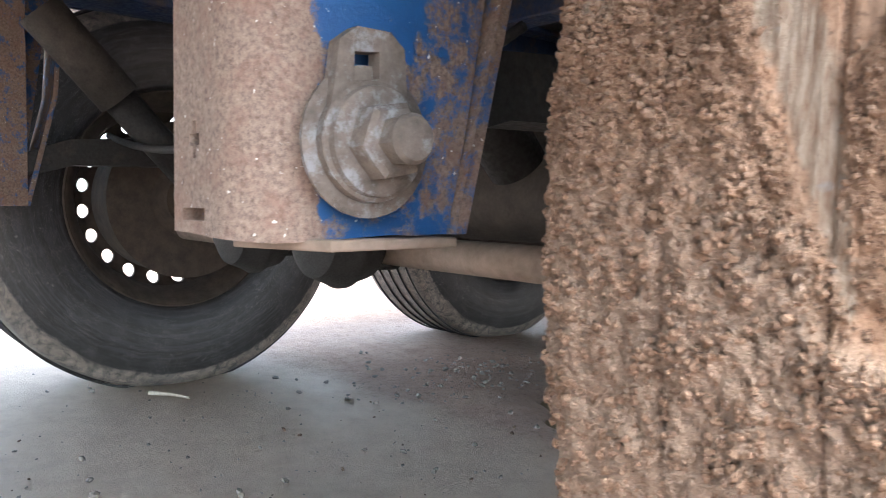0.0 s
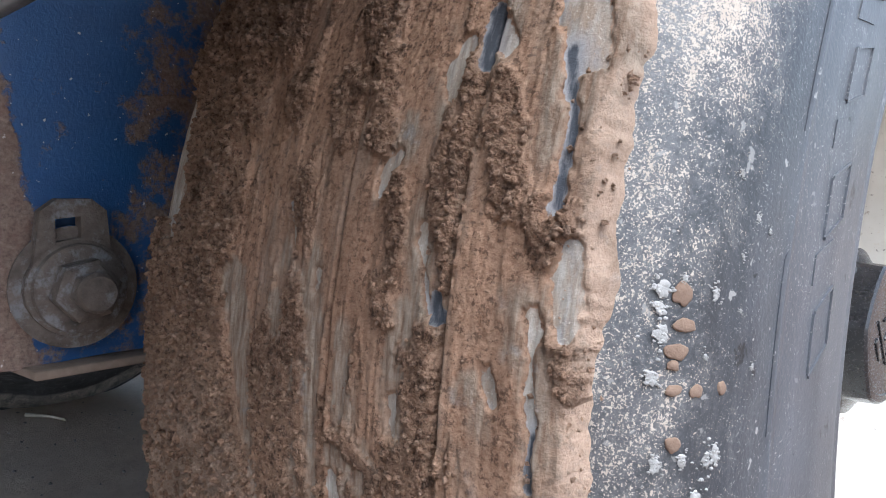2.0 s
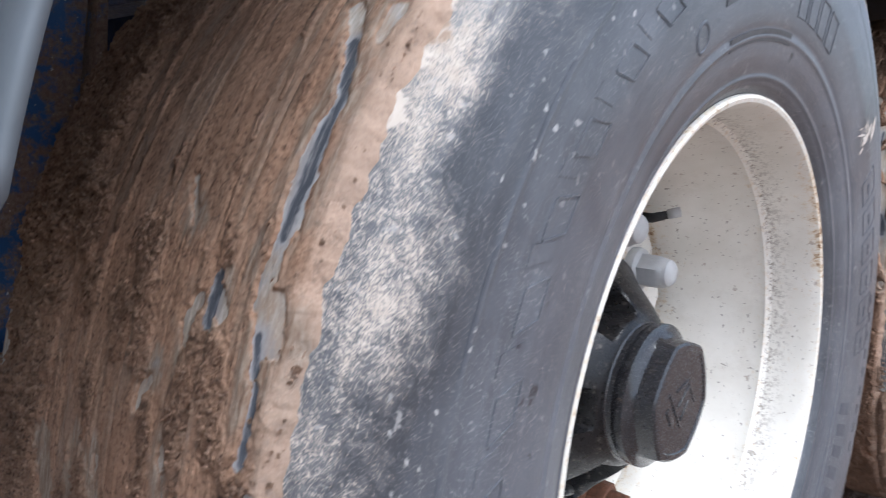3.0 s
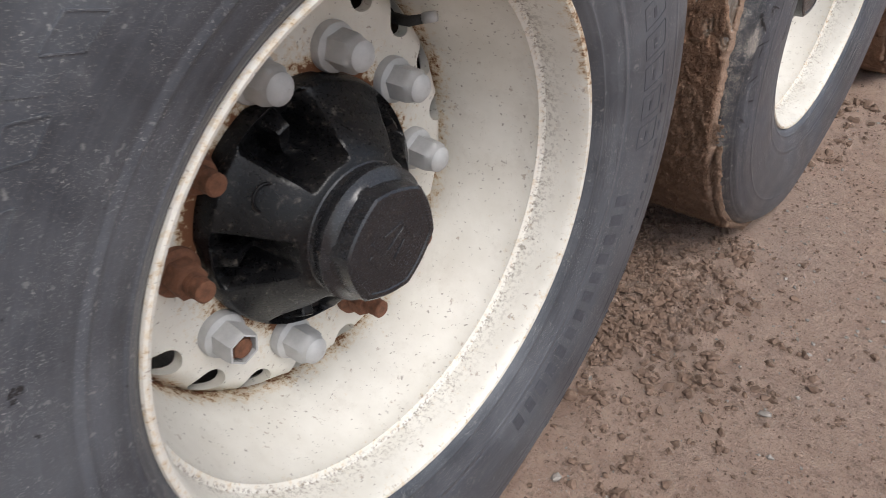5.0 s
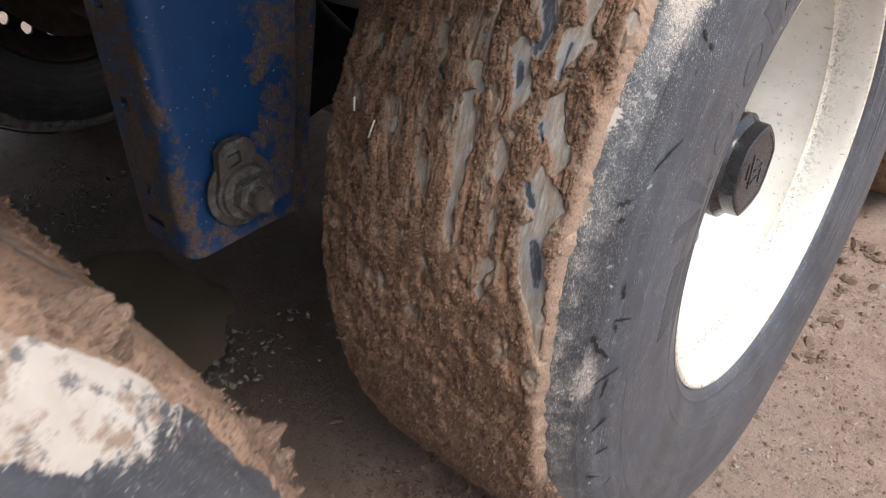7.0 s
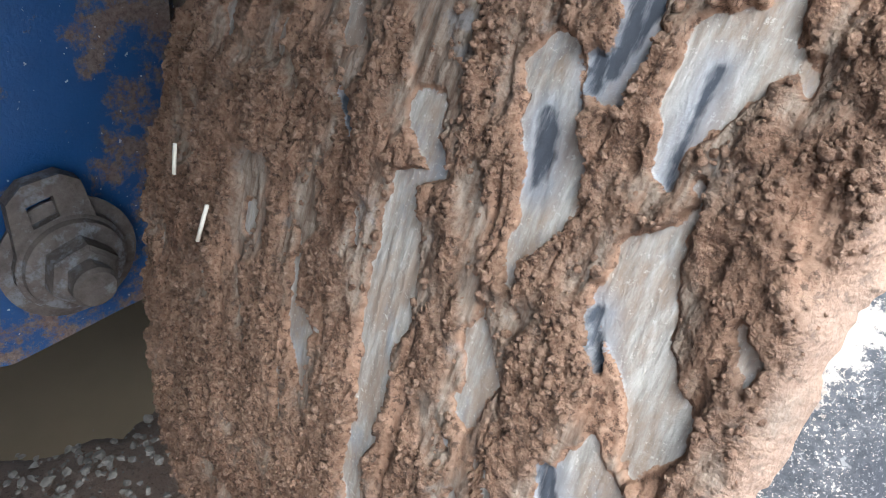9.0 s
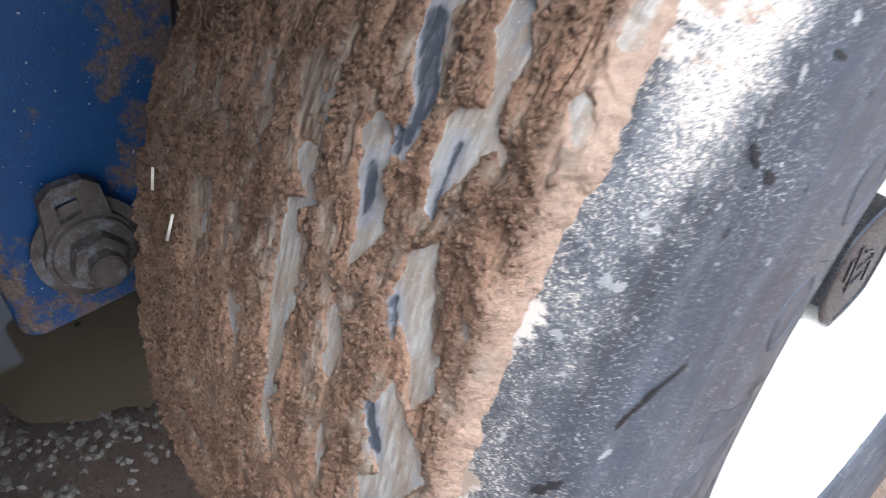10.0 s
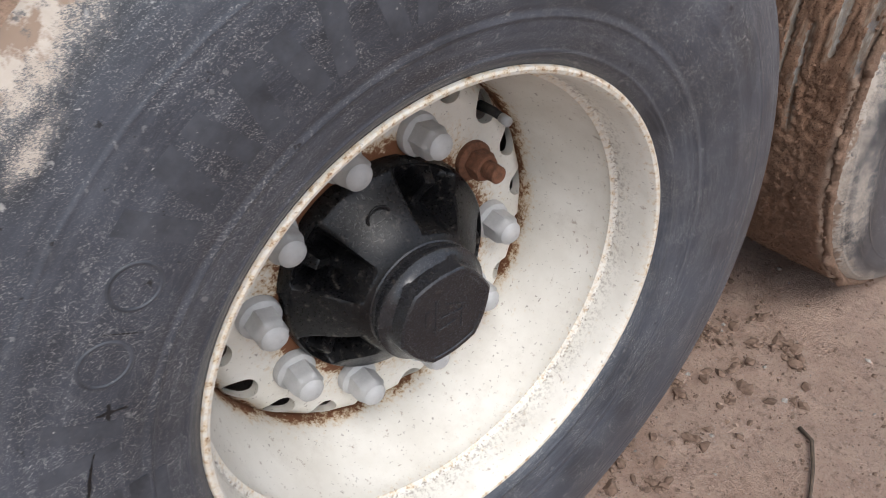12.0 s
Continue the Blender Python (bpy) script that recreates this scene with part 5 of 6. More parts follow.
wheel_a, tyre_a = near_wheel(0.0, "mud-caked truck wheel with cream rim and four bare rusty nuts", 0, 108.9, (4, 5, 8, 9),
    [(0.52, 30, 0.02, 14, 0.6), (0.502, 158, 0.032, 9, 0.85), (0.512, 146, 0.026, 8, 0.9), (0.408, 43.0, 0.014, 2.0, 0.85), (0.395, 42.6, 0.014, 2.2, 0.85), (0.420, 41.2, 0.012, 1.2, 0.8), (0.50, 120, 0.05, 25, 0.7)], (108, 262, 0.440, 0.555, 0.85), [(30, 98, 0.478, 0.017), (117, 152, 0.517, 0.020)])
wheel_b, tyre_b = near_wheel(PITCH, "mud-caked truck wheel with rusty-edged cream rim on soil", 1, 69.8, (1,),
    [(0.507, 128, 0.018, 8, 1.0), (0.486, 133, 0.010, 3.5, 1.0), (0.512, 140, 0.016, 9, 1.0), (0.505, 178, 0.014, 5, 0.8)], (134, 250, 0.480, 0.550, 0.86), [(118, 142, 0.507, 0.022), (142, 176, 0.524, 0.010)])
wheel_c, tyre_c = near_wheel(2 * PITCH, "truck wheel with thick mud on its tread and cream rim", 2, 40.0, (3,),
    [(0.48, 200, 0.04, 20, 0.9)], (115, 255, 0.460, 0.518, 0.95), [(150, 225, 0.512, 0.012)])

mud_layer(wheel_a, MUD_A, 1.0, [(-42, -9.9, 0.0018, 0), (-10, 24.05, 0.00085, 0), (24, 50.1, 0.0015, 0), (50, 74.2, 0.0026, 0), (74, 104.2, 0.004, 0), (104, 196.2, 0.003, 0.004), (196, 318.2, 0.006, 0.004)], MARKS_A, [(-0.0598, 0.0060, 0.0012), (-0.1252, 0.0042, 0.0010), (-0.185, 0.0028, 0.0012), (-0.245, 0.003, 0.0018)], 0.43, -0.002, 0.9, combed=0.85, calm_at=(-0.052, -0.034), calm=0.8, rear_drop=0.006, thick=0.65, pale_amount=0.6)
mud_layer(wheel_b, MUD_B, 5.0, [(-72, -33.9, 0.0026, 0.002), (-34, 12.05, 0.0016, 0.002), (12, 38.05, 0.00075, 0.002), (38, 52.1, 0.0014, 0.002), (52, 72.2, 0.0026, 0.002), (72, 288.2, 0.006, 0.003)], MARKS_B, [], 0.86, -0.012, 0.25, inner=-0.290, combed=0.8, calm_at=(-0.024, -0.015), calm=0.85, cracked=0.0022, pale_amount=0.5)
mud_layer(wheel_c, MUD_C, 9.0, [(-78, 70.2, 0.0035, 0.004), (70, 282, 0.008, 0)], MARKS_C, [], 0.8, -0.010, 0.2, thick=0.55)


def mud_ribbon(wheel, material, first, last, seed, reach, base=0.520, flakes=()):
    """A brittle lip of dried mud standing out from the outer shoulder, between two angles up from the front."""
    na, nu = int(math.radians(last - first) * 0.53 / 0.0016), 26
    D, U = np.meshgrid(np.linspace(first, last, na), np.linspace(0, 2 * np.pi, nu, endpoint=False), indexing="ij")
    S = np.radians(D) * 0.53
    big = smooth(0.0, 0.30, fbm(S * 13, 0 * S, seed + 1.0, 3))
    end = smooth(first, first + 4, D) * smooth(last, last - 4, D)
    e = (0.001 + reach * big * np.where(D > 90, 0.25 + 0.75 * smooth(138, 148, D), 1.0) + 0.002 * fbm(S * 90, U * 0.6, seed + 2.0, 3)) * end
    for at, wide, tall in flakes:
        e = e + 0.75 * tall * smooth(wide * 2.0, wide * 0.5, np.abs(D - at + 0.9 * fbm(S * 60, U * 0.4, seed + 8.0, 3))) * (0.8 + 0.5 * fbm(S * 70, U * 0.3, seed + 9.0, 3))
    half = 0.0050 + 0.004 * fbm(S * 40, 0 * S, seed + 3.0, 2)
    g = grains(S * 210, U * 2.2, int(seed)) + 0.6 * grains(S * 430, U * 4.6, int(seed) + 2)
    tear = fbm(S * 150, U * 1.3, seed + 5.0, 4)
    rad = base + (e * (1 + 0.25 * tear) + 0.006 * end) * (0.5 + 0.5 * np.cos(U)) + (0.0024 * g + 0.0016 * tear) * np.cos(U)
    x = -0.008 + (half + 0.0030 * (g - 0.6) + 0.004 * tear) * np.sin(U) + 0.004 * fbm(S * 25, 0 * S, seed + 4.0, 2)
    v = np.stack([x, -rad * np.cos(np.radians(D)), np.maximum(rad * np.sin(np.radians(D)), -HUB + 0.004)], -1)
    ob = raw_mesh("mud_lip", v.reshape(-1, 3), grid_faces(na, nu, True), material, wheel, {"cover": np.ones(na * nu), "smear": np.zeros(na * nu), "grit": np.ones(na * nu), "dark": np.zeros(na * nu), "pale": np.full(na * nu, 0.25)})
    tagged(ob, "brittle lip of dried mud along the tyre shoulder")


mud_ribbon(wheel_a, MUD_A, 100, 222, 2.0, 0.012, 0.510, ((138, 0.9, 0.005), (146.5, 1.5, 0.012), (151, 0.7, 0.008), (160, 1.2, 0.020), (163.5, 0.6, 0.010), (171, 1.3, 0.021), (174, 0.8, 0.014), (180, 0.7, 0.008), (187, 1.0, 0.012), (194, 0.8, 0.012)))
mud_ribbon(wheel_b, MUD_B, -76, -20, 7.0, 0.008)
mud_ribbon(wheel_c, MUD_C, -70, 30, 11.0, 0.012)
edge_flakes(wheel_a, MUD_A, 96, 232, 80, 0.0020, 3, 0.009, 110, 0.515)
edge_flakes(wheel_a, MUD_A, 142, 206, 34, 0.0022, 13, 0.013, 160, 0.517)
edge_flakes(wheel_a, MUD_A, -60, 60, 60, 0.0016, 4, 0.004, 60)
edge_flakes(wheel_b, MUD_B, -75, -15, 45, 0.0030, 6, 0.009, 60)
edge_flakes(wheel_b, MUD_B, 110, 215, 40, 0.0028, 8, 0.008, 50)
edge_flakes(wheel_c, MUD_C, -75, 40, 50, 0.0040, 9, 0.014, 60)

# raised plain markings on the sidewalls, each a part of its own
def raised(tyre, material, shape, *where):
    bm = bmesh.new()
    shape(bm, *where)
    part("raised_mark", bm, material, tyre, shade=False)


for k in range(6):
    a = 33 - 6.2 * k
    raised(tyre_a, MARK, arc_frame, 0.380, 0.420, a, a - 4.4, 0.8)
    raised(tyre_a, MARK, arc_block, 0.396, 0.4005, a - 1.2, a - 3.2)
for k in range(13):
    raised(tyre_a, MARK, arc_block, 0.362, 0.388, -12 - 4.3 * k, -14.4 - 4.3 * k)
for k in range(9):
    raised(tyre_a, MARK, arc_block, 0.428, 0.434, 8 - 3.4 * k, 6.2 - 3.4 * k)
for k in range(8):
    raised(tyre_a, MARK, arc_frame, 0.474 + 0.002 * (k % 2), 0.492, -28 - 4.2 * k, -30.6 - 4.2 * k)
for a in (117.0, 124.7, 132.7, 140.9, 147.9, 154.8, 162.5, 169.8):
    # slanting outlined shapes in a row
    raised(tyre_a, TYRE[0], arc_frame, 0.403, 0.423, a + 1.7, a - 1.5, 1.7, 0.0009)
    raised(tyre_a, TYRE[0], arc_block, 0.410, 0.428, a - 2.6, a - 4.2, 1.4, 0.0005)
for k in range(5):
    raised(tyre_a, MARK, arc_block, 0.452, 0.455, 125 + 14 * k, 133 + 14 * k, 0.8)
raised(tyre_a, SMOOTHRUBBER, arc_block, 0.379, 0.412, 92, 112.8, 0.0, 0.0006)
raised(tyre_a, SMOOTHRUBBER, arc_block, 0.341, 0.351, 87, 110, 0.0, 0.0006)
for k in range(9):
    raised(tyre_a, TYRE[0], arc_block, 0.416, 0.432, 93.5 + 2.2 * k, 94.3 + 2.2 * k, 0.7 * (k % 2), 0.0006)
for k in range(4):
    raised(tyre_a, TYRE[0], arc_frame, 0.366, 0.398, 87.0 - 4.6 * k, 83.6 - 4.6 * k, 0.6, 0.0007)
for a, w in ((122, 6), (132, 6.5), (112, 6), (160, 5), (101, 6), (90, 6)):
    raised(tyre_b, MARK, arc_block, 0.370, 0.425, a + w * 0.5, a + w * 0.08, 1.6, 0.0003)
    raised(tyre_b, MARK, arc_block, 0.370, 0.425, a - w * 0.05, a - w * 0.5, -1.2, 0.0003)
raised(tyre_b, MARK, arc_block, 0.332, 0.400, 168, 180, 0, 0.0004)


def scuff(bm, r0, a0, r1, a1, wide):
    """A thin ragged black smear between two places on the sidewall."""
    n = 9
    dr, da = r1 - r0, math.radians(a1 - a0)
    rm = (r0 + r1) / 2
    length = math.hypot(dr, da * rm) + 1e-6
    rows = []
    for k in range(n + 1):
        t = k / n
        w = wide * (0.25 + 0.75 * random.random()) * (0.3 + 0.7 * math.sin(math.pi * (0.08 + 0.84 * t)))
        row = []
        for s in (-1, 1):
            r = r0 + dr * t + s * w * 0.5 * (-da * rm / length) + random.uniform(-0.2, 0.2) * wide
            ang = math.radians(a0) + da * t + s * w * 0.5 * (dr / length) / rm
            row.append(bm.verts.new((float(sidewall_x(r)) + 0.0009, r * math.cos(ang), r * math.sin(ang))))
        rows.append(row)
    for p, q in zip(rows, rows[1:]):
        bm.faces.new((p[0], p[1], q[1], q[0]))
    bmesh.ops.recalc_face_normals(bm, faces=bm.faces)


CLODPALE = surface("dried_mud_drip", (0.14, 0.09, 0.063), (0.22, 0.15, 0.108), (0.85, 0.95), 90, 0.0, 0.5, 0.001)
TAR = surface("black_tar_smear", (0.004, 0.004, 0.005), (0.012, 0.012, 0.013), (0.4, 0.6), 60)
for r, a, sr, sa in ((0.5028, 170.1, 0.0033, 0.44), (0.5010, 171.2, 0.0039, 0.28), (0.5027, 172.2, 0.0039, 0.32), (0.5032, 172.7, 0.0022, 0.20), (0.4944, 173.6, 0.0033, 0.28), (0.4829, 173.5, 0.0022, 0.32), (0.5024, 173.6, 0.0028, 0.24), (0.5010, 175.6, 0.0028, 0.32)):
    bm = bmesh.new()
    bmesh.ops.create_icosphere(bm, subdivisions=3, radius=1)
    for v in bm.verts:
        n = 1 + 0.6 * float(pnoise(np.array(v.co.x * 1.1 + a * 3), np.array(v.co.y * 1.1 + r * 90), np.array(v.co.z * 1.1)))
        rr, ang = r + v.co.y * n * sr * 0.8, math.radians(a + v.co.z * n * sa * 0.95)
        v.co = (float(sidewall_x(rr)) + 0.0009 * v.co.x, rr * math.cos(ang), rr * math.sin(ang))
    part("mud_drip", bm, CLODPALE, tyre_a, "dried drip of brown mud")
for (x0, d0), (x1, d1) in (((-0.2599, 22.2), (-0.2569, 20.9)), ((-0.2291, 20.7), (-0.2324, 18.9))):
    ends = [(x, -0.544 * math.cos(math.radians(d)), 0.544 * math.sin(math.radians(d))) for x, d in ((x0, d0), ((x0 + x1) / 2, (d0 + d1) / 2), (x1, d1))]
    part("straw", tube_bm(ends, 0.0009, 6), PALEWOOD, wheel_b, "pale straw stuck in the mud")
SMEAR = surface("pale_mud_smear", (0.36, 0.31, 0.26), (0.56, 0.51, 0.46), (0.9, 0.98), 160, 0.0, 0.5, 0.0008)
for where in ((0.4375, 41.7, 0.4089, 39.7, 0.0105), (0.4183, 42.2, 0.3853, 41.6, 0.0115), (0.3792, 44.7, 0.3967, 42.7, 0.0050), (0.3863, 40.9, 0.3762, 40.8, 0.0075), (0.4046, 44.2, 0.3973, 44.1, 0.0030),
              (0.3931, 44.6, 0.3848, 45.4, 0.0034), (0.405, 41.6, 0.390, 42.8, 0.0065)):
    bm = bmesh.new()
    scuff(bm, *where)
    part("mud_smear", bm, SMEAR, tyre_a, "pale smear of dried mud", shade=False)
SPLAT = surface("dried_pale_splash", (0.20, 0.197, 0.19), (0.38, 0.37, 0.355), (0.9, 0.98), 200, 0.0, 0.5, 0.0006)


def splat(bm, r, a, size, seed):
    """A ragged splash of dried mud: a cluster of thin drops that run together."""
    rnd = random.Random(seed)
    c = math.radians(a)
    drops = [(0.0, 0.0, 0.62), (rnd.uniform(-0.3, 0.3), 0.45, 0.5), (rnd.uniform(-0.3, 0.3), -0.4, 0.45)] + [(rnd.gauss(0, 0.55), rnd.gauss(0, 0.75), rnd.uniform(0.06, 0.22)) for k in range(16)]
    n = 12
    for level, (oy, oz, share) in enumerate(drops):
        y0, z0 = r * math.cos(c) + oy * size, r * math.sin(c) + oz * size
        rim, top = [], []
        for k in range(n):
            t = 2 * math.pi * k / n
            e = size * share * rnd.uniform(0.6, 1.25)
            for row, f, up in ((rim, 1.0, 0.0001), (top, 0.7, 0.0004 + 0.00002 * level)):
                y, z = y0 + f * e * math.cos(t), z0 + f * e * math.sin(t)
                row.append(bm.verts.new((float(sidewall_x(math.hypot(y, z))) + up, y, z)))
        for k in range(n):
            bm.faces.new((rim[k], rim[(k + 1) % n], top[(k + 1) % n], top[k]))
        bm.faces.new(top)


for k, where in enumerate(((0.509, 170.0, 0.0034), (0.509, 170.7, 0.0028), (0.508, 171.6, 0.0034), (0.509, 173.2, 0.003), (0.490, 169.9, 0.0025), (0.4875, 176.3, 0.0034), (0.484, 176.1, 0.0036), (0.506, 176.4, 0.003), (0.491, 177.8, 0.0038),
                            (0.5025, 169.5, 0.0015), (0.469, 172.6, 0.0014), (0.492, 172.3, 0.0013), (0.498, 176.2, 0.0028), (0.480, 168.2, 0.0012), (0.475, 166.5, 0.0016), (0.468, 166.9, 0.0012), (0.478, 170.4, 0.0011), (0.486, 165.0, 0.0014))):
    raised_bm = bmesh.new()
    splat(raised_bm, *where, k)
    part("mud_splash", raised_bm, SPLAT, tyre_a, "pale splash of dried mud")
for where in ((0.492, 156.1, 0.472, 152.6, 0.004), (0.390, 156.3, 0.369, 155.8, 0.005), (0.383, 154.9, 0.381, 157.2, 0.004), (0.389, 161.2, 0.395, 169.8, 0.003), (0.511, 159.5, 0.502, 158.8, 0.006), (0.508, 161.0, 0.503, 160.6, 0.006),
              (0.496, 143.3, 0.489, 144.0, 0.005), (0.485, 143.9, 0.479, 144.2, 0.006), (0.485, 138.9, 0.480, 138.8, 0.004), (0.4846, 167.3, 0.483, 169.0, 0.005), (0.487, 171.3, 0.466, 171.7, 0.005), (0.401, 146.4, 0.373, 146.1, 0.0015),
              (0.483, 172.8, 0.484, 171.8, 0.004), (0.506, 172.5, 0.500, 174.1, 0.006), (0.503, 173.7, 0.485, 175.9, 0.006), (0.497, 178.7, 0.470, 178.0, 0.006), (0.487, 181.1, 0.482, 178.9, 0.006),
              (0.495, 186.0, 0.478, 185.2, 0.006), (0.490, 190.5, 0.474, 191.0, 0.005), (0.500, 194.0, 0.486, 196.0, 0.006), (0.482, 199.0, 0.470, 198.0, 0.004)):
    bm = bmesh.new()
    scuff(bm, *where)
    part("tar_smear", bm, TAR, tyre_b, "black smear on the rubber", shade=False)


def disc_mark(bm, r, a, size):
    """A raised ring."""
    c = math.radians(a)
    cy, cz = r * math.cos(c), r * math.sin(c)
    ring = []
    for k in range(32):
        t = 2 * math.pi * k / 32
        row = []
        for rad, up in ((size, 0.0), (size - 0.001, 0.0007), (size - 0.0025, 0.0007), (size - 0.0035, 0.0)):
            y, z = cy + rad * math.cos(t), cz + rad * math.sin(t)
            row.append(bm.verts.new((float(sidewall_x(math.hypot(y, z))) + up, y, z)))
        ring.append(row)
    for k in range(32):
        p, q = ring[k], ring[(k + 1) % 32]
        for j in range(3):
            bm.faces.new((p[j], q[j], q[j + 1], p[j + 1]))


for a in (141, 150):
    raised(tyre_b, MARK, disc_mark, 0.392, a, 0.020)
raised(tyre_a, MARK, disc_mark, 0.371, 119, 0.012)


def far_wheel():
    """A wheel of the other side, seen from within: dusty tyre darkened for shade, black rim back, brake drum."""
    wheel = new("truck_wheel")
    tagged(wheel, "dusty black truck wheel with ventilated rim and brake drum", "wheel", "wheels on the far side")
    x, r = tyre_profile()
    n = 112
    a = np.linspace(0, 2 * np.pi, n, endpoint=False)
    X, A = np.meshgrid(x, a, indexing="ij")
    R = np.meshgrid(r, a, indexing="ij")[0]
    edge = 0.478 + 0.008 * fbm(np.cos(A) * 5, np.sin(A) * 5, 4.0, 3)
    dusty = 0.72 * smooth(-0.006, 0.006, R - edge)
    v = seated(np.stack([X, R * np.cos(A), R * np.sin(A)], -1))
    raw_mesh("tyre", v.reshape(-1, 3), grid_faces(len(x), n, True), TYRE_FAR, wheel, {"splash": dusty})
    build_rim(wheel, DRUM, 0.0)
    build_drum(wheel)
    hub = lathe("hub", [(-0.16, 0.142), (-0.10, 0.07), (-0.05, 0.06), (-0.045, 0.0)], HUBBLACK, wheel, 48)
    tread = bmesh.new()
    for k in range(5):
        xx = -0.05 - 0.058 * k
        ring = tube_bm([(xx, 0.5325 * math.cos(t), max(0.5325 * math.sin(t), -HUB + 0.004)) for t in [j * math.pi / 60 for j in range(121)]], 0.0035, 5, False)
        me = bpy.data.meshes.new("tmp")
        ring.to_mesh(me)
        ring.free()
        tread.from_mesh(me)
        bpy.data.meshes.remove(me)
    part("tread_rib", tread, TYRE_FAR, wheel)
    return wheel


FAR_X = -2.435
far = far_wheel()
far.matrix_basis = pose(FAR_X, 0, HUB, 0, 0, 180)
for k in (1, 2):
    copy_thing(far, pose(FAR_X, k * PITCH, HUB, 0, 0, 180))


# ---- running gear ----
def hanger(x, y, side, front_dirt, shim=False, bend=0.042, low=-0.018):
    """A suspension hanger bracket: front plate, two cheeks, flange, pivot bolt with its slotted washer plate. side: +1 faces outwards to +x."""
    ob = new("hanger_bracket")
    tagged(ob, "blue painted suspension hanger caked with brown dirt, pivot bolt through it", "suspension bracket", "hanger brackets")
    ob.location = (x, y, HUB)

    def plate(name, bm, dirt, label=""):
        lay = bm.verts.layers.float.new("dirt")
        for v in bm.verts:
            v[lay] = dirt(v.co)
        return part(name, bm, BRACKETBLUE, ob, label, shade=False)

    top = 0.46
    # the outer sheet, folded in a wide bend: front face, bend, cheek; a grid with thickness
    wide, deep = 0.106, 0.156
    flat = wide - bend
    arc = bend * math.pi / 2
    run = flat + arc + deep - bend
    ns, nz = 48, 60
    grid = []
    for lay in (0.0, 0.010):
        rows = []
        for i in range(nz + 1):
            z0 = i / nz
            row = []
            for j in range(ns + 1):
                z = low + (top - low) * z0
                lean = 0.072 * min(max(z, 0) / top, 1.0) ** 0.8      # the cheek widens upwards
                d = (run + lean) * j / ns
                if d < flat:
                    x, y, nx_, ny_ = -wide + d, -0.078, 0.0, -1.0
                elif d < flat + arc:
                    t = (d - flat) / bend
                    x, y = -bend + bend * math.sin(t), -0.078 + bend - bend * math.cos(t)
                    nx_, ny_ = math.sin(t), -math.cos(t)
                else:
                    x, y, nx_, ny_ = 0.0, -0.078 + bend + d - flat - arc, 1.0, 0.0
                foot = -0.004 * max(0.0, 1 - abs(j / ns - 0.45) * 3)
                row.append(((x - nx_ * lay) * side, y - ny_ * lay, z + (foot if i == 0 else 0), d))
            rows.append(row)
        grid.append(rows)
    sh = bmesh.new()
    dl = sh.verts.layers.float.new("dirt")

    def dirt_at(d, z, y):
        front = smooth(flat + arc + 0.016 - 0.16 * max(z - 0.09, 0), flat + arc - 0.012 - 0.16 * max(z - 0.09, 0), d) * front_dirt
        rear = 0.27 * smooth(0.005, 0.050, y - 0.10 * max(z, 0))
        low = 0.26 * smooth(0.035, -0.015, z)
        return 0.24 + max(front, rear, low)

    def hole(j, i, z):
        """Openings in the front face."""
        d = (run + 0.072 * min(max(z, 0) / top, 1.0) ** 0.8) * (j + 0.5) / ns
        for hz in (0.042, 0.150, 0.26):
            if math.hypot(d - 0.034, z - hz) < 0.0085:
                return True
        return 0.014 < d < 0.052 and -0.0105 < z < -0.0035

    vs = []
    for rows in grid:
        vv = []
        for row in rows:
            r = []
            for x, y, z, d in row:
                v = sh.verts.new((x, y, z))
                v[dl] = dirt_at(d, z, y)
                r.append(v)
            vv.append(r)
        vs.append(vv)
    solid = [[not hole(j, i, low + (top - low) * (i + 0.5) / nz) for j in range(ns)] for i in range(nz)]
    for i in range(nz):
        for j in range(ns):
            if not solid[i][j]:
                continue
            for l, order in ((0, 1), (1, -1)):
                q = [vs[l][i][j], vs[l][i][j + 1], vs[l][i + 1][j + 1], vs[l][i + 1][j]]
                sh.faces.new(q[::order])
            for (a, b), (p, q_) in (((0, -1), ((i, j), (i + 1, j))), ((0, 1), ((i, j + 1), (i + 1, j + 1))), ((-1, 0), ((i, j), (i, j + 1))), ((1, 0), ((i + 1, j), (i + 1, j + 1)))):
                ii, jj = i + a, j + b
                if not (0 <= ii < nz and 0 <= jj < ns and solid[ii][jj]):
                    sh.faces.new((vs[0][p[0]][p[1]], vs[0][q_[0]][q_[1]], vs[1][q_[0]][q_[1]], vs[1][p[0]][p[1]]))
    bmesh.ops.delete(sh, geom=[v for v in sh.verts if not v.link_faces], context="VERTS")
    bmesh.ops.recalc_face_normals(sh, faces=sh.faces)
    sharpen(part("cheek", sh, BRACKETBLUE, ob, "folded blue plate with brown dirt caked on its front"), 40)
    inner = box_bm(0.010, 0.15, top - low, (-0.100 * side, 0.008, (top + low) / 2), 0.001)
    plate("inner_cheek", inner, lambda c: 0.6)
    # rear flange along the slanting edge
    fl = bmesh.new()
    for (ya, za), (yb, zb) in (((0.078, low), (0.135, 0.22)), ((0.135, 0.22), (0.150, top))):
        vs = [fl.verts.new((xx, yy + dy, zz)) for xx in (-0.098 * side, 0.006 * side) for yy, zz in ((ya, za), (yb, zb)) for dy in (0.0, 0.010)]
        for q in ((0, 1, 3, 2), (4, 6, 7, 5), (0, 2, 6, 4), (1, 5, 7, 3), (0, 4, 5, 1), (2, 3, 7, 6)):
            fl.faces.new([vs[k] for k in q])
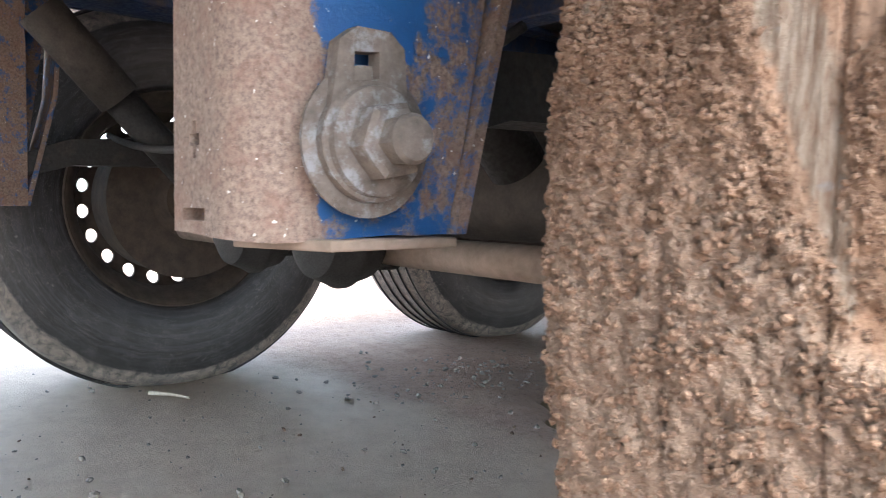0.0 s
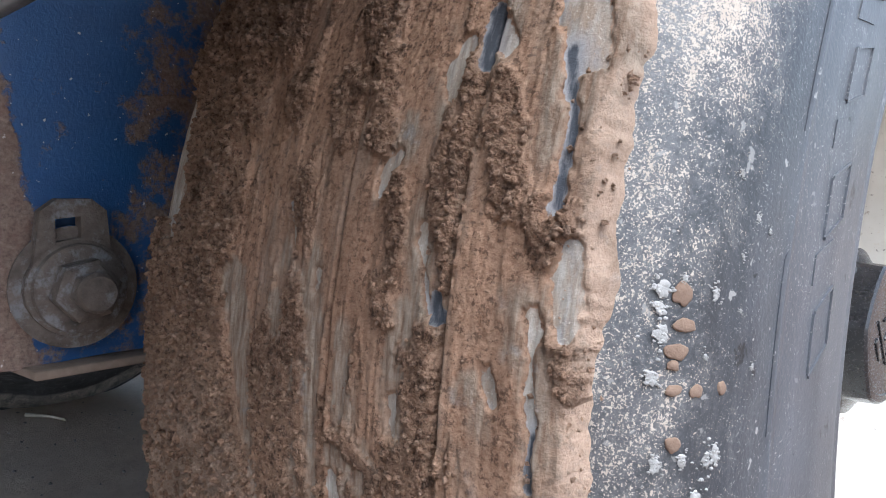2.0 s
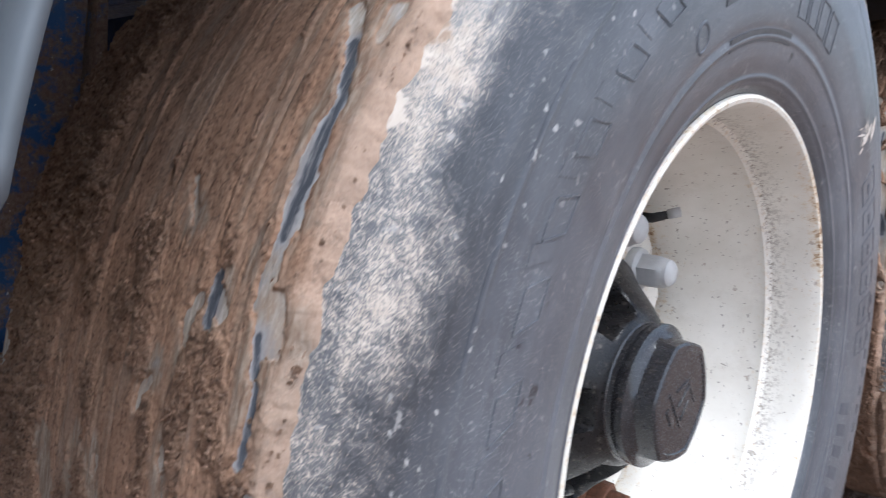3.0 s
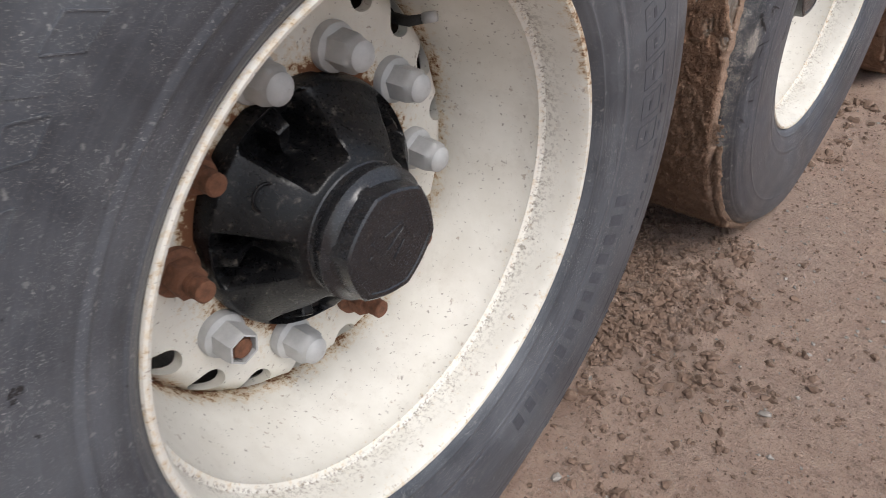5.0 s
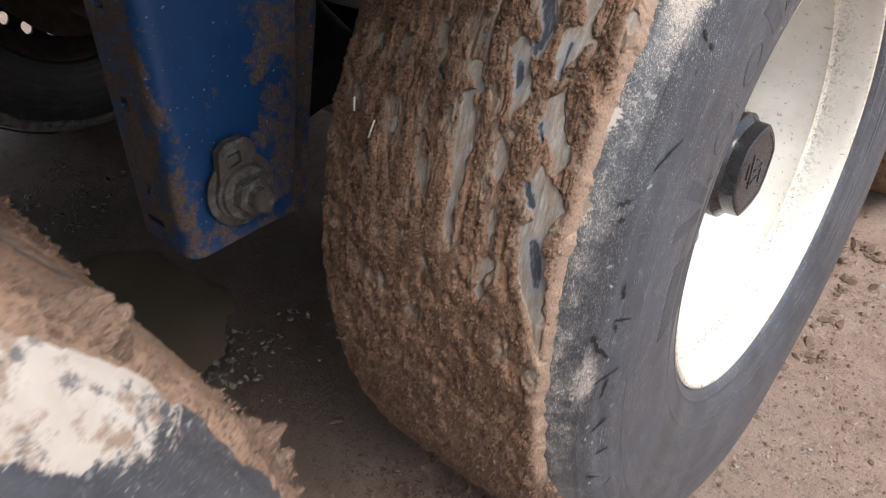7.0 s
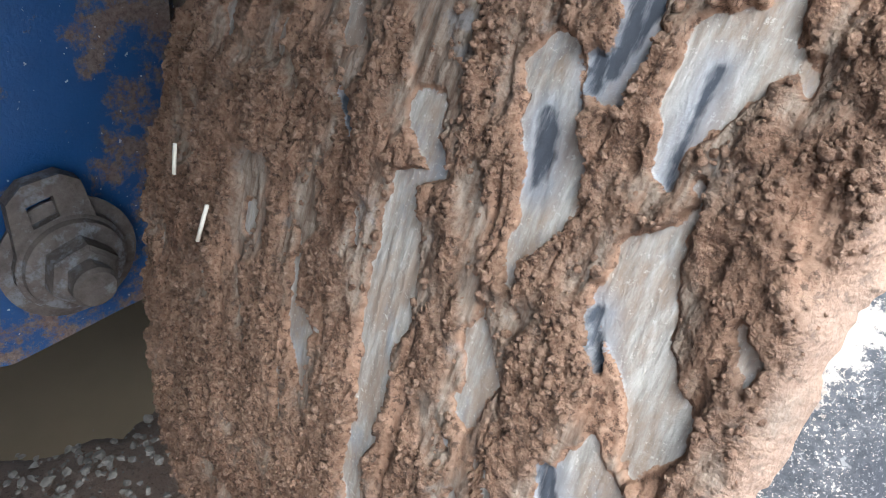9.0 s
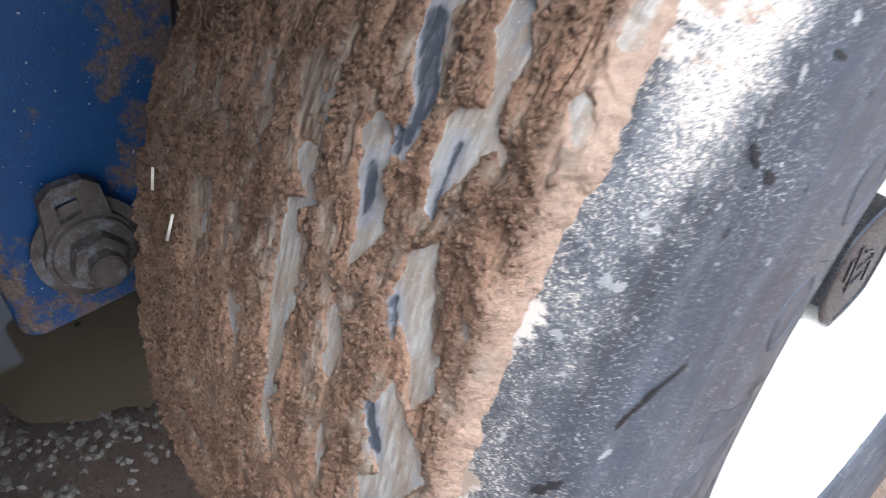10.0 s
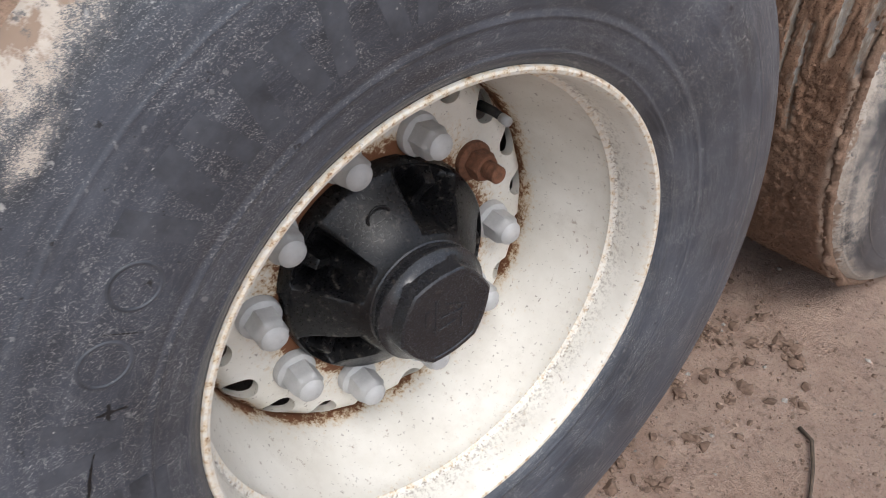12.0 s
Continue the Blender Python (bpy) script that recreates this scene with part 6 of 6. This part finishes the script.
    bmesh.ops.recalc_face_normals(fl, faces=fl.faces)
    bmesh.ops.subdivide_edges(fl, edges=fl.edges[:], cuts=4, use_grid_fill=True)
    plate("rear_flange", fl, lambda c: 0.58)
    # shim under the foot
    if shim:
        part("shim", box_bm(0.115, 0.105, 0.007, (-0.035 * side, 0.012, -0.024), 0.0015, pose(0, 0, 0, 0, -1.5 * side, 4)), PIPESTEEL, ob, "flat brown shim plate")
    # washer plate with square hole, washers, nut and bolt end
    s = side
    wp = bmesh.new()
    edges = []

    def loop2(pts):
        vs = [wp.verts.new((0, a, b)) for a, b in pts]
        edges.extend(wp.edges.new((vs[k], vs[(k + 1) % len(vs)])) for k in range(len(vs)))
    arc = [(-0.008 + 0.034 * math.cos(t), 0.040 + 0.034 * math.sin(t)) for t in [math.pi * 0.80 + k * math.pi * 1.4 / 14 for k in range(15)]]
    loop2(arc + [(0.020, 0.060), (0.017, 0.098), (0.006, 0.107), (-0.018, 0.107), (-0.030, 0.098)])
    loop2([(-0.020, 0.075), (-0.002, 0.078), (-0.002, 0.094), (-0.020, 0.092)])
    bmesh.ops.triangle_fill(wp, use_beauty=True, edges=edges)
    res = bmesh.ops.extrude_face_region(wp, geom=wp.faces[:])
    bmesh.ops.translate(wp, vec=(0.012 * s, 0, 0), verts=[e for e in res["geom"] if isinstance(e, bmesh.types.BMVert)])
    bmesh.ops.translate(wp, vec=(0.0125 * s, 0, 0), verts=wp.verts)
    bmesh.ops.recalc_face_normals(wp, faces=wp.faces)
    part("washer_plate", wp, DIRTY, ob, "dirt-crusted adjusting plate with square hole", shade=False)
    bolt = [(0.013, 0.0), (0.013, 0.046), (0.0165, 0.0465), (0.0175, 0.043), (0.0180, 0.037), (0.0245, 0.0365), (0.0255, 0.034), (0.0300, 0.033), (0.031, 0.031), (0.0312, 0.0245), (0.0450, 0.0238), (0.0475, 0.020), (0.0477, 0.0150), (0.061, 0.0147), (0.064, 0.0125), (0.0645, 0.0)]
    b = lathe("pivot_bolt", bolt, DIRTY, ob, 48, sides=(6, 0.0311, 0.0480, 0.9), label="large dirt-crusted pivot bolt and nut")
    b.location = (0, -0.004, 0.040)
    b.rotation_euler = (0.2, 0, 0 if side > 0 else math.pi)
    return ob


BR_X, BR_Y = -0.482, -0.512
for k in range(3):
    hanger(BR_X, BR_Y + k * PITCH, 1, (1.1, 0.30, 0.5)[k], k == 0, (0.042, 0.020, 0.020)[k], (-0.018, -0.033, -0.033)[k])
    hanger(FAR_X - BR_X, BR_Y + k * PITCH, -1, 0.7)


def axle(y):
    """Axle beam with trailing arms, brake chambers and camshafts."""
    ob = new("axle")
    ob.location = (0, y, HUB)
    tagged(ob, "dark dusty trailer axle beam with trailing arms and brake gear", "axle", "trailer axles")
    part("beam", tube_bm([(-0.36, 0, 0.012), (FAR_X + 0.36, 0, 0.012)], 0.063, 32), AXLESTEEL, ob)
    for x, s in ((-0.55, 1), (FAR_X + 0.55, -1)):
        arm = [(x, -0.50, 0.045), (x, -0.34, 0.10), (x, -0.12, 0.112), (x, 0.10, 0.09), (x, 0.38, 0.02)]
        bm = tube_bm(arm, [0.030, 0.040, 0.048, 0.042, 0.034], 4)
        part("trailing_arm", bm, BLACKSTEEL, ob, shade=False)
        part("axle_clamp", box_bm(0.12, 0.17, 0.17, (x, 0, 0.03), 0.012), BLACKSTEEL, ob)
        part("camshaft", tube_bm([(x - 0.02 * s, -0.085, -0.072), (x - 0.52 * s, -0.085, -0.072)], 0.024, 18), PIPESTEEL, ob, "dusty brown brake camshaft")
        chamber = [(0.0, 0.0), (0.0, 0.06), (0.012, 0.075), (0.04, 0.082), (0.05, 0.088), (0.06, 0.088), (0.07, 0.082), (0.10, 0.07), (0.115, 0.045), (0.115, 0.0)]
        c = lathe("brake_chamber", chamber, RUBBER, ob, 40, label="black brake chamber")
        c.location = (x - 0.52 * s, -0.10, -0.045)
        c.rotation_euler = (0, 0, math.radians(-90))
        part("slack_adjuster", box_bm(0.035, 0.05, 0.15, (x - 0.50 * s, -0.08, -0.03), 0.008), BLACKSTEEL, ob)
        top, foot = (x - 0.16 * s, -0.43, 0.37), (x - 0.16 * s, -0.13, 0.05)
        mid = tuple((a + b) / 2 for a, b in zip(top, foot))
        shock = part("shock_absorber", tube_bm([top, mid], 0.045, 24), AXLESTEEL, ob, "dusty shock absorber")
        part("shock_rod", tube_bm([mid, foot], 0.036, 24), BLACKSTEEL, shock)
        spring = [(0.0, 0.0), (0.0, 0.09), (0.02, 0.12), (0.07, 0.135), (0.12, 0.125), (0.14, 0.118), (0.17, 0.13), (0.23, 0.135), (0.28, 0.12), (0.30, 0.09), (0.30, 0.0)]
        a = lathe("air_spring", spring, RUBBER, ob, 40)
        a.location = (x, 0.34, 0.06)
        a.rotation_euler = (0, math.radians(-90), 0)
    return ob


for k in range(3):
    axle(k * PITCH)


# ---- chassis above ----
frame_top = new("trailer_frame")
tagged(frame_top, "dark blue and black steel trailer frame above the axles", "trailer frame")


def beam(x):
    bm = box_bm(0.012, 18.0, 0.13, (x, 1.3, 1.04), 0.002)
    me = bpy.data.meshes.new("tmp")
    for z in (0.967, 1.113):
        fl = box_bm(0.16, 18.0, 0.016, (x, 1.3, z), 0.003)
        fl.to_mesh(me)
        fl.free()
        bm.from_mesh(me)
    bpy.data.meshes.remove(me)
    part("chassis_rail", bm, RAILBLUE, frame_top, "dark blue chassis beam", shade=False)


beam(BR_X - 0.045)
beam(FAR_X - BR_X + 0.045)
for k in range(5):
    part("cross_member", box_bm(1.30, 0.09, 0.10, (FAR_X / 2, -0.62 + 0.65 * k, 1.045), 0.006), RAILBLUE, frame_top, shade=False)
part("floor_panel", box_bm(2.54, 18.0, 0.05, (FAR_X / 2, 1.3, 1.150), 0.004), BLACKSTEEL, frame_top, "dark underside of the floor", shade=False)
for x in (0.005, FAR_X - 0.005):
    part("side_rail", box_bm(0.05, 18.0, 0.07, (x, 1.3, 1.088), 0.006), RAILBLUE, frame_top, shade=False)
# unseen plain panels before and behind the axles, added to block daylight
for ya, yb in ((-7.6, -1.35), (3.45, 10.2)):
    part("blocker_panel", box_bm(0.02, yb - ya, 0.78, (0.042, (ya + yb) / 2, 0.735), 0.004), BLACKSTEEL, frame_top, "unseen dark panel added to block daylight", shade=False)


def hose(points, radius, label):
    ob = part("brake_hose", tube_bm(points, radius, 8), RUBBER)
    tagged(ob, label, "hose", "brake hoses")


def sag(a, b, drop, n=14):
    return [tuple(p + (q - p) * t / n for p, q in zip(a[:2], b[:2])) + (a[2] + (b[2] - a[2]) * t / n - drop * 4 * (t / n) * (1 - t / n),) for t in range(n + 1)]


hose(sag((-0.60, -0.30, 0.72), (-1.90, -0.25, 0.66), 0.08), 0.008, "thin black brake hose under the axle")
hose(sag((-0.62, -0.22, 0.70), (-1.85, -0.12, 0.56), 0.06), 0.006, "thin dusty air line")
hose(sag((-0.60, 1.00, 0.74), (-1.90, 1.04, 0.70), 0.10), 0.008, "thin black brake hose beside the axle")
hose(sag((-1.30, -0.10, 0.62), (-1.95, 1.10, 0.72), 0.06), 0.007, "black air line along the chassis")


# ---- mudguard in front of the first wheel ----
def mudguard():
    ob = new("mudguard")
    ob.location = (0, 0, HUB)
    tagged(ob, "grey plastic mudguard over the front of a wheel, scratched", "mudguard")
    a0, a1, thick = 16.4, 50.0, 0.005
    bm = bmesh.new()
    na, nx = 40, 16
    layers = []
    for up in (0.0, thick):
        rows = []
        for i in range(na + 1):
            row = []
            for j in range(nx + 1):
                x = -0.335 + 0.365 * j / nx
                # the lower end has rounded corners
                t = abs(j / nx - 0.5) * 2
                start = a0 + 4.5 * max(0.0, (t - 0.45) / 0.55) ** 2.2
                ang = math.radians(start + (a1 - start) * i / na)
                r = 0.657 + up + 0.0017 * (math.degrees(ang) - 18.9)
                row.append(bm.verts.new((x, -r * math.cos(ang), r * math.sin(ang))))
            rows.append(row)
        layers.append(rows)
    lo, hi = layers
    for i in range(na):
        for j in range(nx):
            bm.faces.new((lo[i][j], lo[i + 1][j], lo[i + 1][j + 1], lo[i][j + 1]))
            bm.faces.new((hi[i][j], hi[i][j + 1], hi[i + 1][j + 1], hi[i + 1][j]))
    for i in range(na):
        for j in (0, nx):
            bm.faces.new((lo[i][j], hi[i][j], hi[i + 1][j], lo[i + 1][j]))
    for j in range(nx):
        for i in (0, na):
            bm.faces.new((lo[i][j], lo[i][j + 1], hi[i][j + 1], hi[i][j]))
    bmesh.ops.recalc_face_normals(bm, faces=bm.faces)
    part("shell", bm, GUARD, ob)
    part("stay", tube_bm([(-0.04, -0.445, 0.535), (-0.30, -0.445, 0.535), (-0.49, -0.445, 0.535)], 0.014, 12), BLACKSTEEL, ob)


mudguard()

# side marker lamp on its bracket
lamp = new("marker_lamp")
lamp.location = (0.0, 0.745, HUB + 0.452)
tagged(lamp, "amber side marker lamp on a black bracket", "marker lamp")
part("housing", box_bm(0.018, 0.062, 0.050, (-0.012, 0, 0), 0.004), RUBBER, lamp)
part("lens", box_bm(0.014, 0.040, 0.036, (0.004, 0.006, 0), 0.005), AMBER, lamp, "amber lens")
part("bracket", box_bm(0.006, 0.05, 0.12, (-0.024, 0, 0.06), 0.001), BLACKSTEEL, lamp)

# ---- loose things on the ground ----
rng = np.random.RandomState(11)


def scatter(name, n, cx, cy, sx, sy, lo, hi, material, label, category, seed, power=3.0, sink=0.3, heaps=0):
    r = np.random.RandomState(seed)
    px, py = cx + sx * r.normal(size=n), cy + sy * r.normal(size=n)
    if heaps:
        # most of them lie in small heaps
        hx, hy, wide = cx + sx * r.normal(size=heaps), cy + sy * r.normal(size=heaps), 0.006 + 0.022 * r.rand(heaps) ** 2
        k = r.randint(0, heaps, n)
        own = r.rand(n) < 0.8
        px = np.where(own, hx[k] + wide[k] * r.normal(size=n), px)
        py = np.where(own, hy[k] + wide[k] * r.normal(size=n), py)
    clear = np.ones(n, bool)
    for k in range(3):
        clear &= ~((np.abs(py - k * PITCH) < 0.13) & (px < 0.03) & (px > -0.36))
    px, py = px[clear], py[clear]
    s = lo + (hi - lo) * r.rand(len(px)) ** power
    z = ground_height(px, py) + s * (1 - sink) * 0.55
    ob = lumps(name, np.stack([px, py, z], -1), s, material, None, seed, flat=0.7, rough=0.5 if material is CLOD else 0.35, form=(ICO_V, ICO_F) if hi > 0.008 else (OCTA_V, OCTA_F))
    tagged(ob, label, category, kind="stuff")


scatter("soil_clods", 3600, -0.06, 0.70, 0.10, 0.14, 0.0008, 0.0095, CLOD, "crumbled clods of brown soil between the wheels", "soil clods", 21, 5.0, heaps=70)
scatter("soil_clods", 5200, -0.20, 0.87, 0.085, 0.10, 0.0010, 0.0075, CLOD, "crumbled brown soil lying thick between the wheels", "soil clods", 26, 4.0, heaps=120)
scatter("soil_clods", 1500, 0.07, 0.64, 0.09, 0.20, 0.0008, 0.010, CLOD, "scattered clods of brown soil on the ground", "soil clods", 22, 6.0, heaps=60)
scatter("soil_clods", 900, -0.10, 1.92, 0.09, 0.15, 0.0012, 0.012, CLOD, "crumbled clods of brown soil before the rear wheel", "soil clods", 23, 4.0, heaps=30)
scatter("soil_clods", 13000, 0.30, 1.20, 0.32, 0.75, 0.0008, 0.0052, CLOD, "small crumbs of soil strewn over the ground", "soil crumbs", 24, 6.0)
scatter("soil_clods", 900, -0.30, 0.0, 0.5, 0.5, 0.001, 0.009, CLOD, "small crumbs of soil under the trailer", "soil crumbs", 25, 4.0)
scatter("gravel", 420, -0.80, 0.72, 0.06, 0.16, 0.0015, 0.0085, STONE, "pale gravel at the edge of the puddle", "gravel", 31, 2.0)
scatter("gravel", 160, -0.98, 0.62, 0.12, 0.05, 0.002, 0.009, STONE, "pale gravel beside the puddle", "gravel", 34, 2.0)
scatter("gravel", 260, -1.75, 0.75, 0.12, 0.2, 0.002, 0.009, STONE, "gravel beyond the puddle", "gravel", 32, 2.0)
scatter("gravel", 2200, 0.3, 1.15, 0.32, 0.75, 0.0008, 0.006, STONE, "fine pale grit on the soil", "gravel", 33, 5.0)
scatter("gravel", 300, -1.3, -0.1, 0.6, 0.4, 0.002, 0.009, STONE, "grit on the ground under the trailer", "gravel", 35, 3.0)


def twig(points, radius, material, label):
    pts = [(x, y, float(ground_height(np.array(x), np.array(y))) + radius * 0.9 + up) for x, y, up in points]
    ob = part("twig", tube_bm(pts, [radius * (1 - 0.5 * k / (len(pts) - 1)) for k in range(len(pts))], 8), material)
    tagged(ob, label, "twig")


twig([(-2.06, -0.11, 0.004), (-2.00, -0.07, 0.002), (-1.94, -0.05, 0.002)], 0.006, PALEWOOD, "short pale stick lying by the far wheel")
twig([(0.125, 1.950, 0.002), (0.155, 1.940, 0.004), (0.190, 1.885, 0.003), (0.215, 1.835, 0.004), (0.245, 1.790, 0.003), (0.270, 1.745, 0.002)], 0.004, DARKWOOD, "thin dark twig lying on the soil")
twig([(0.215, 1.835, 0.004), (0.226, 1.800, 0.003), (0.224, 1.770, 0.002)], 0.0028, DARKWOOD, "side shoot of a dark twig on the soil")
flat_stone = lumps("pale_stone", np.array([[0.244, 0.596, float(ground_height(np.array(0.244), np.array(0.596))) + 0.003]]), [0.014], STONE, None, 77, flat=0.35)
tagged(flat_stone, "flat pale stone lying on the soil", "stone")
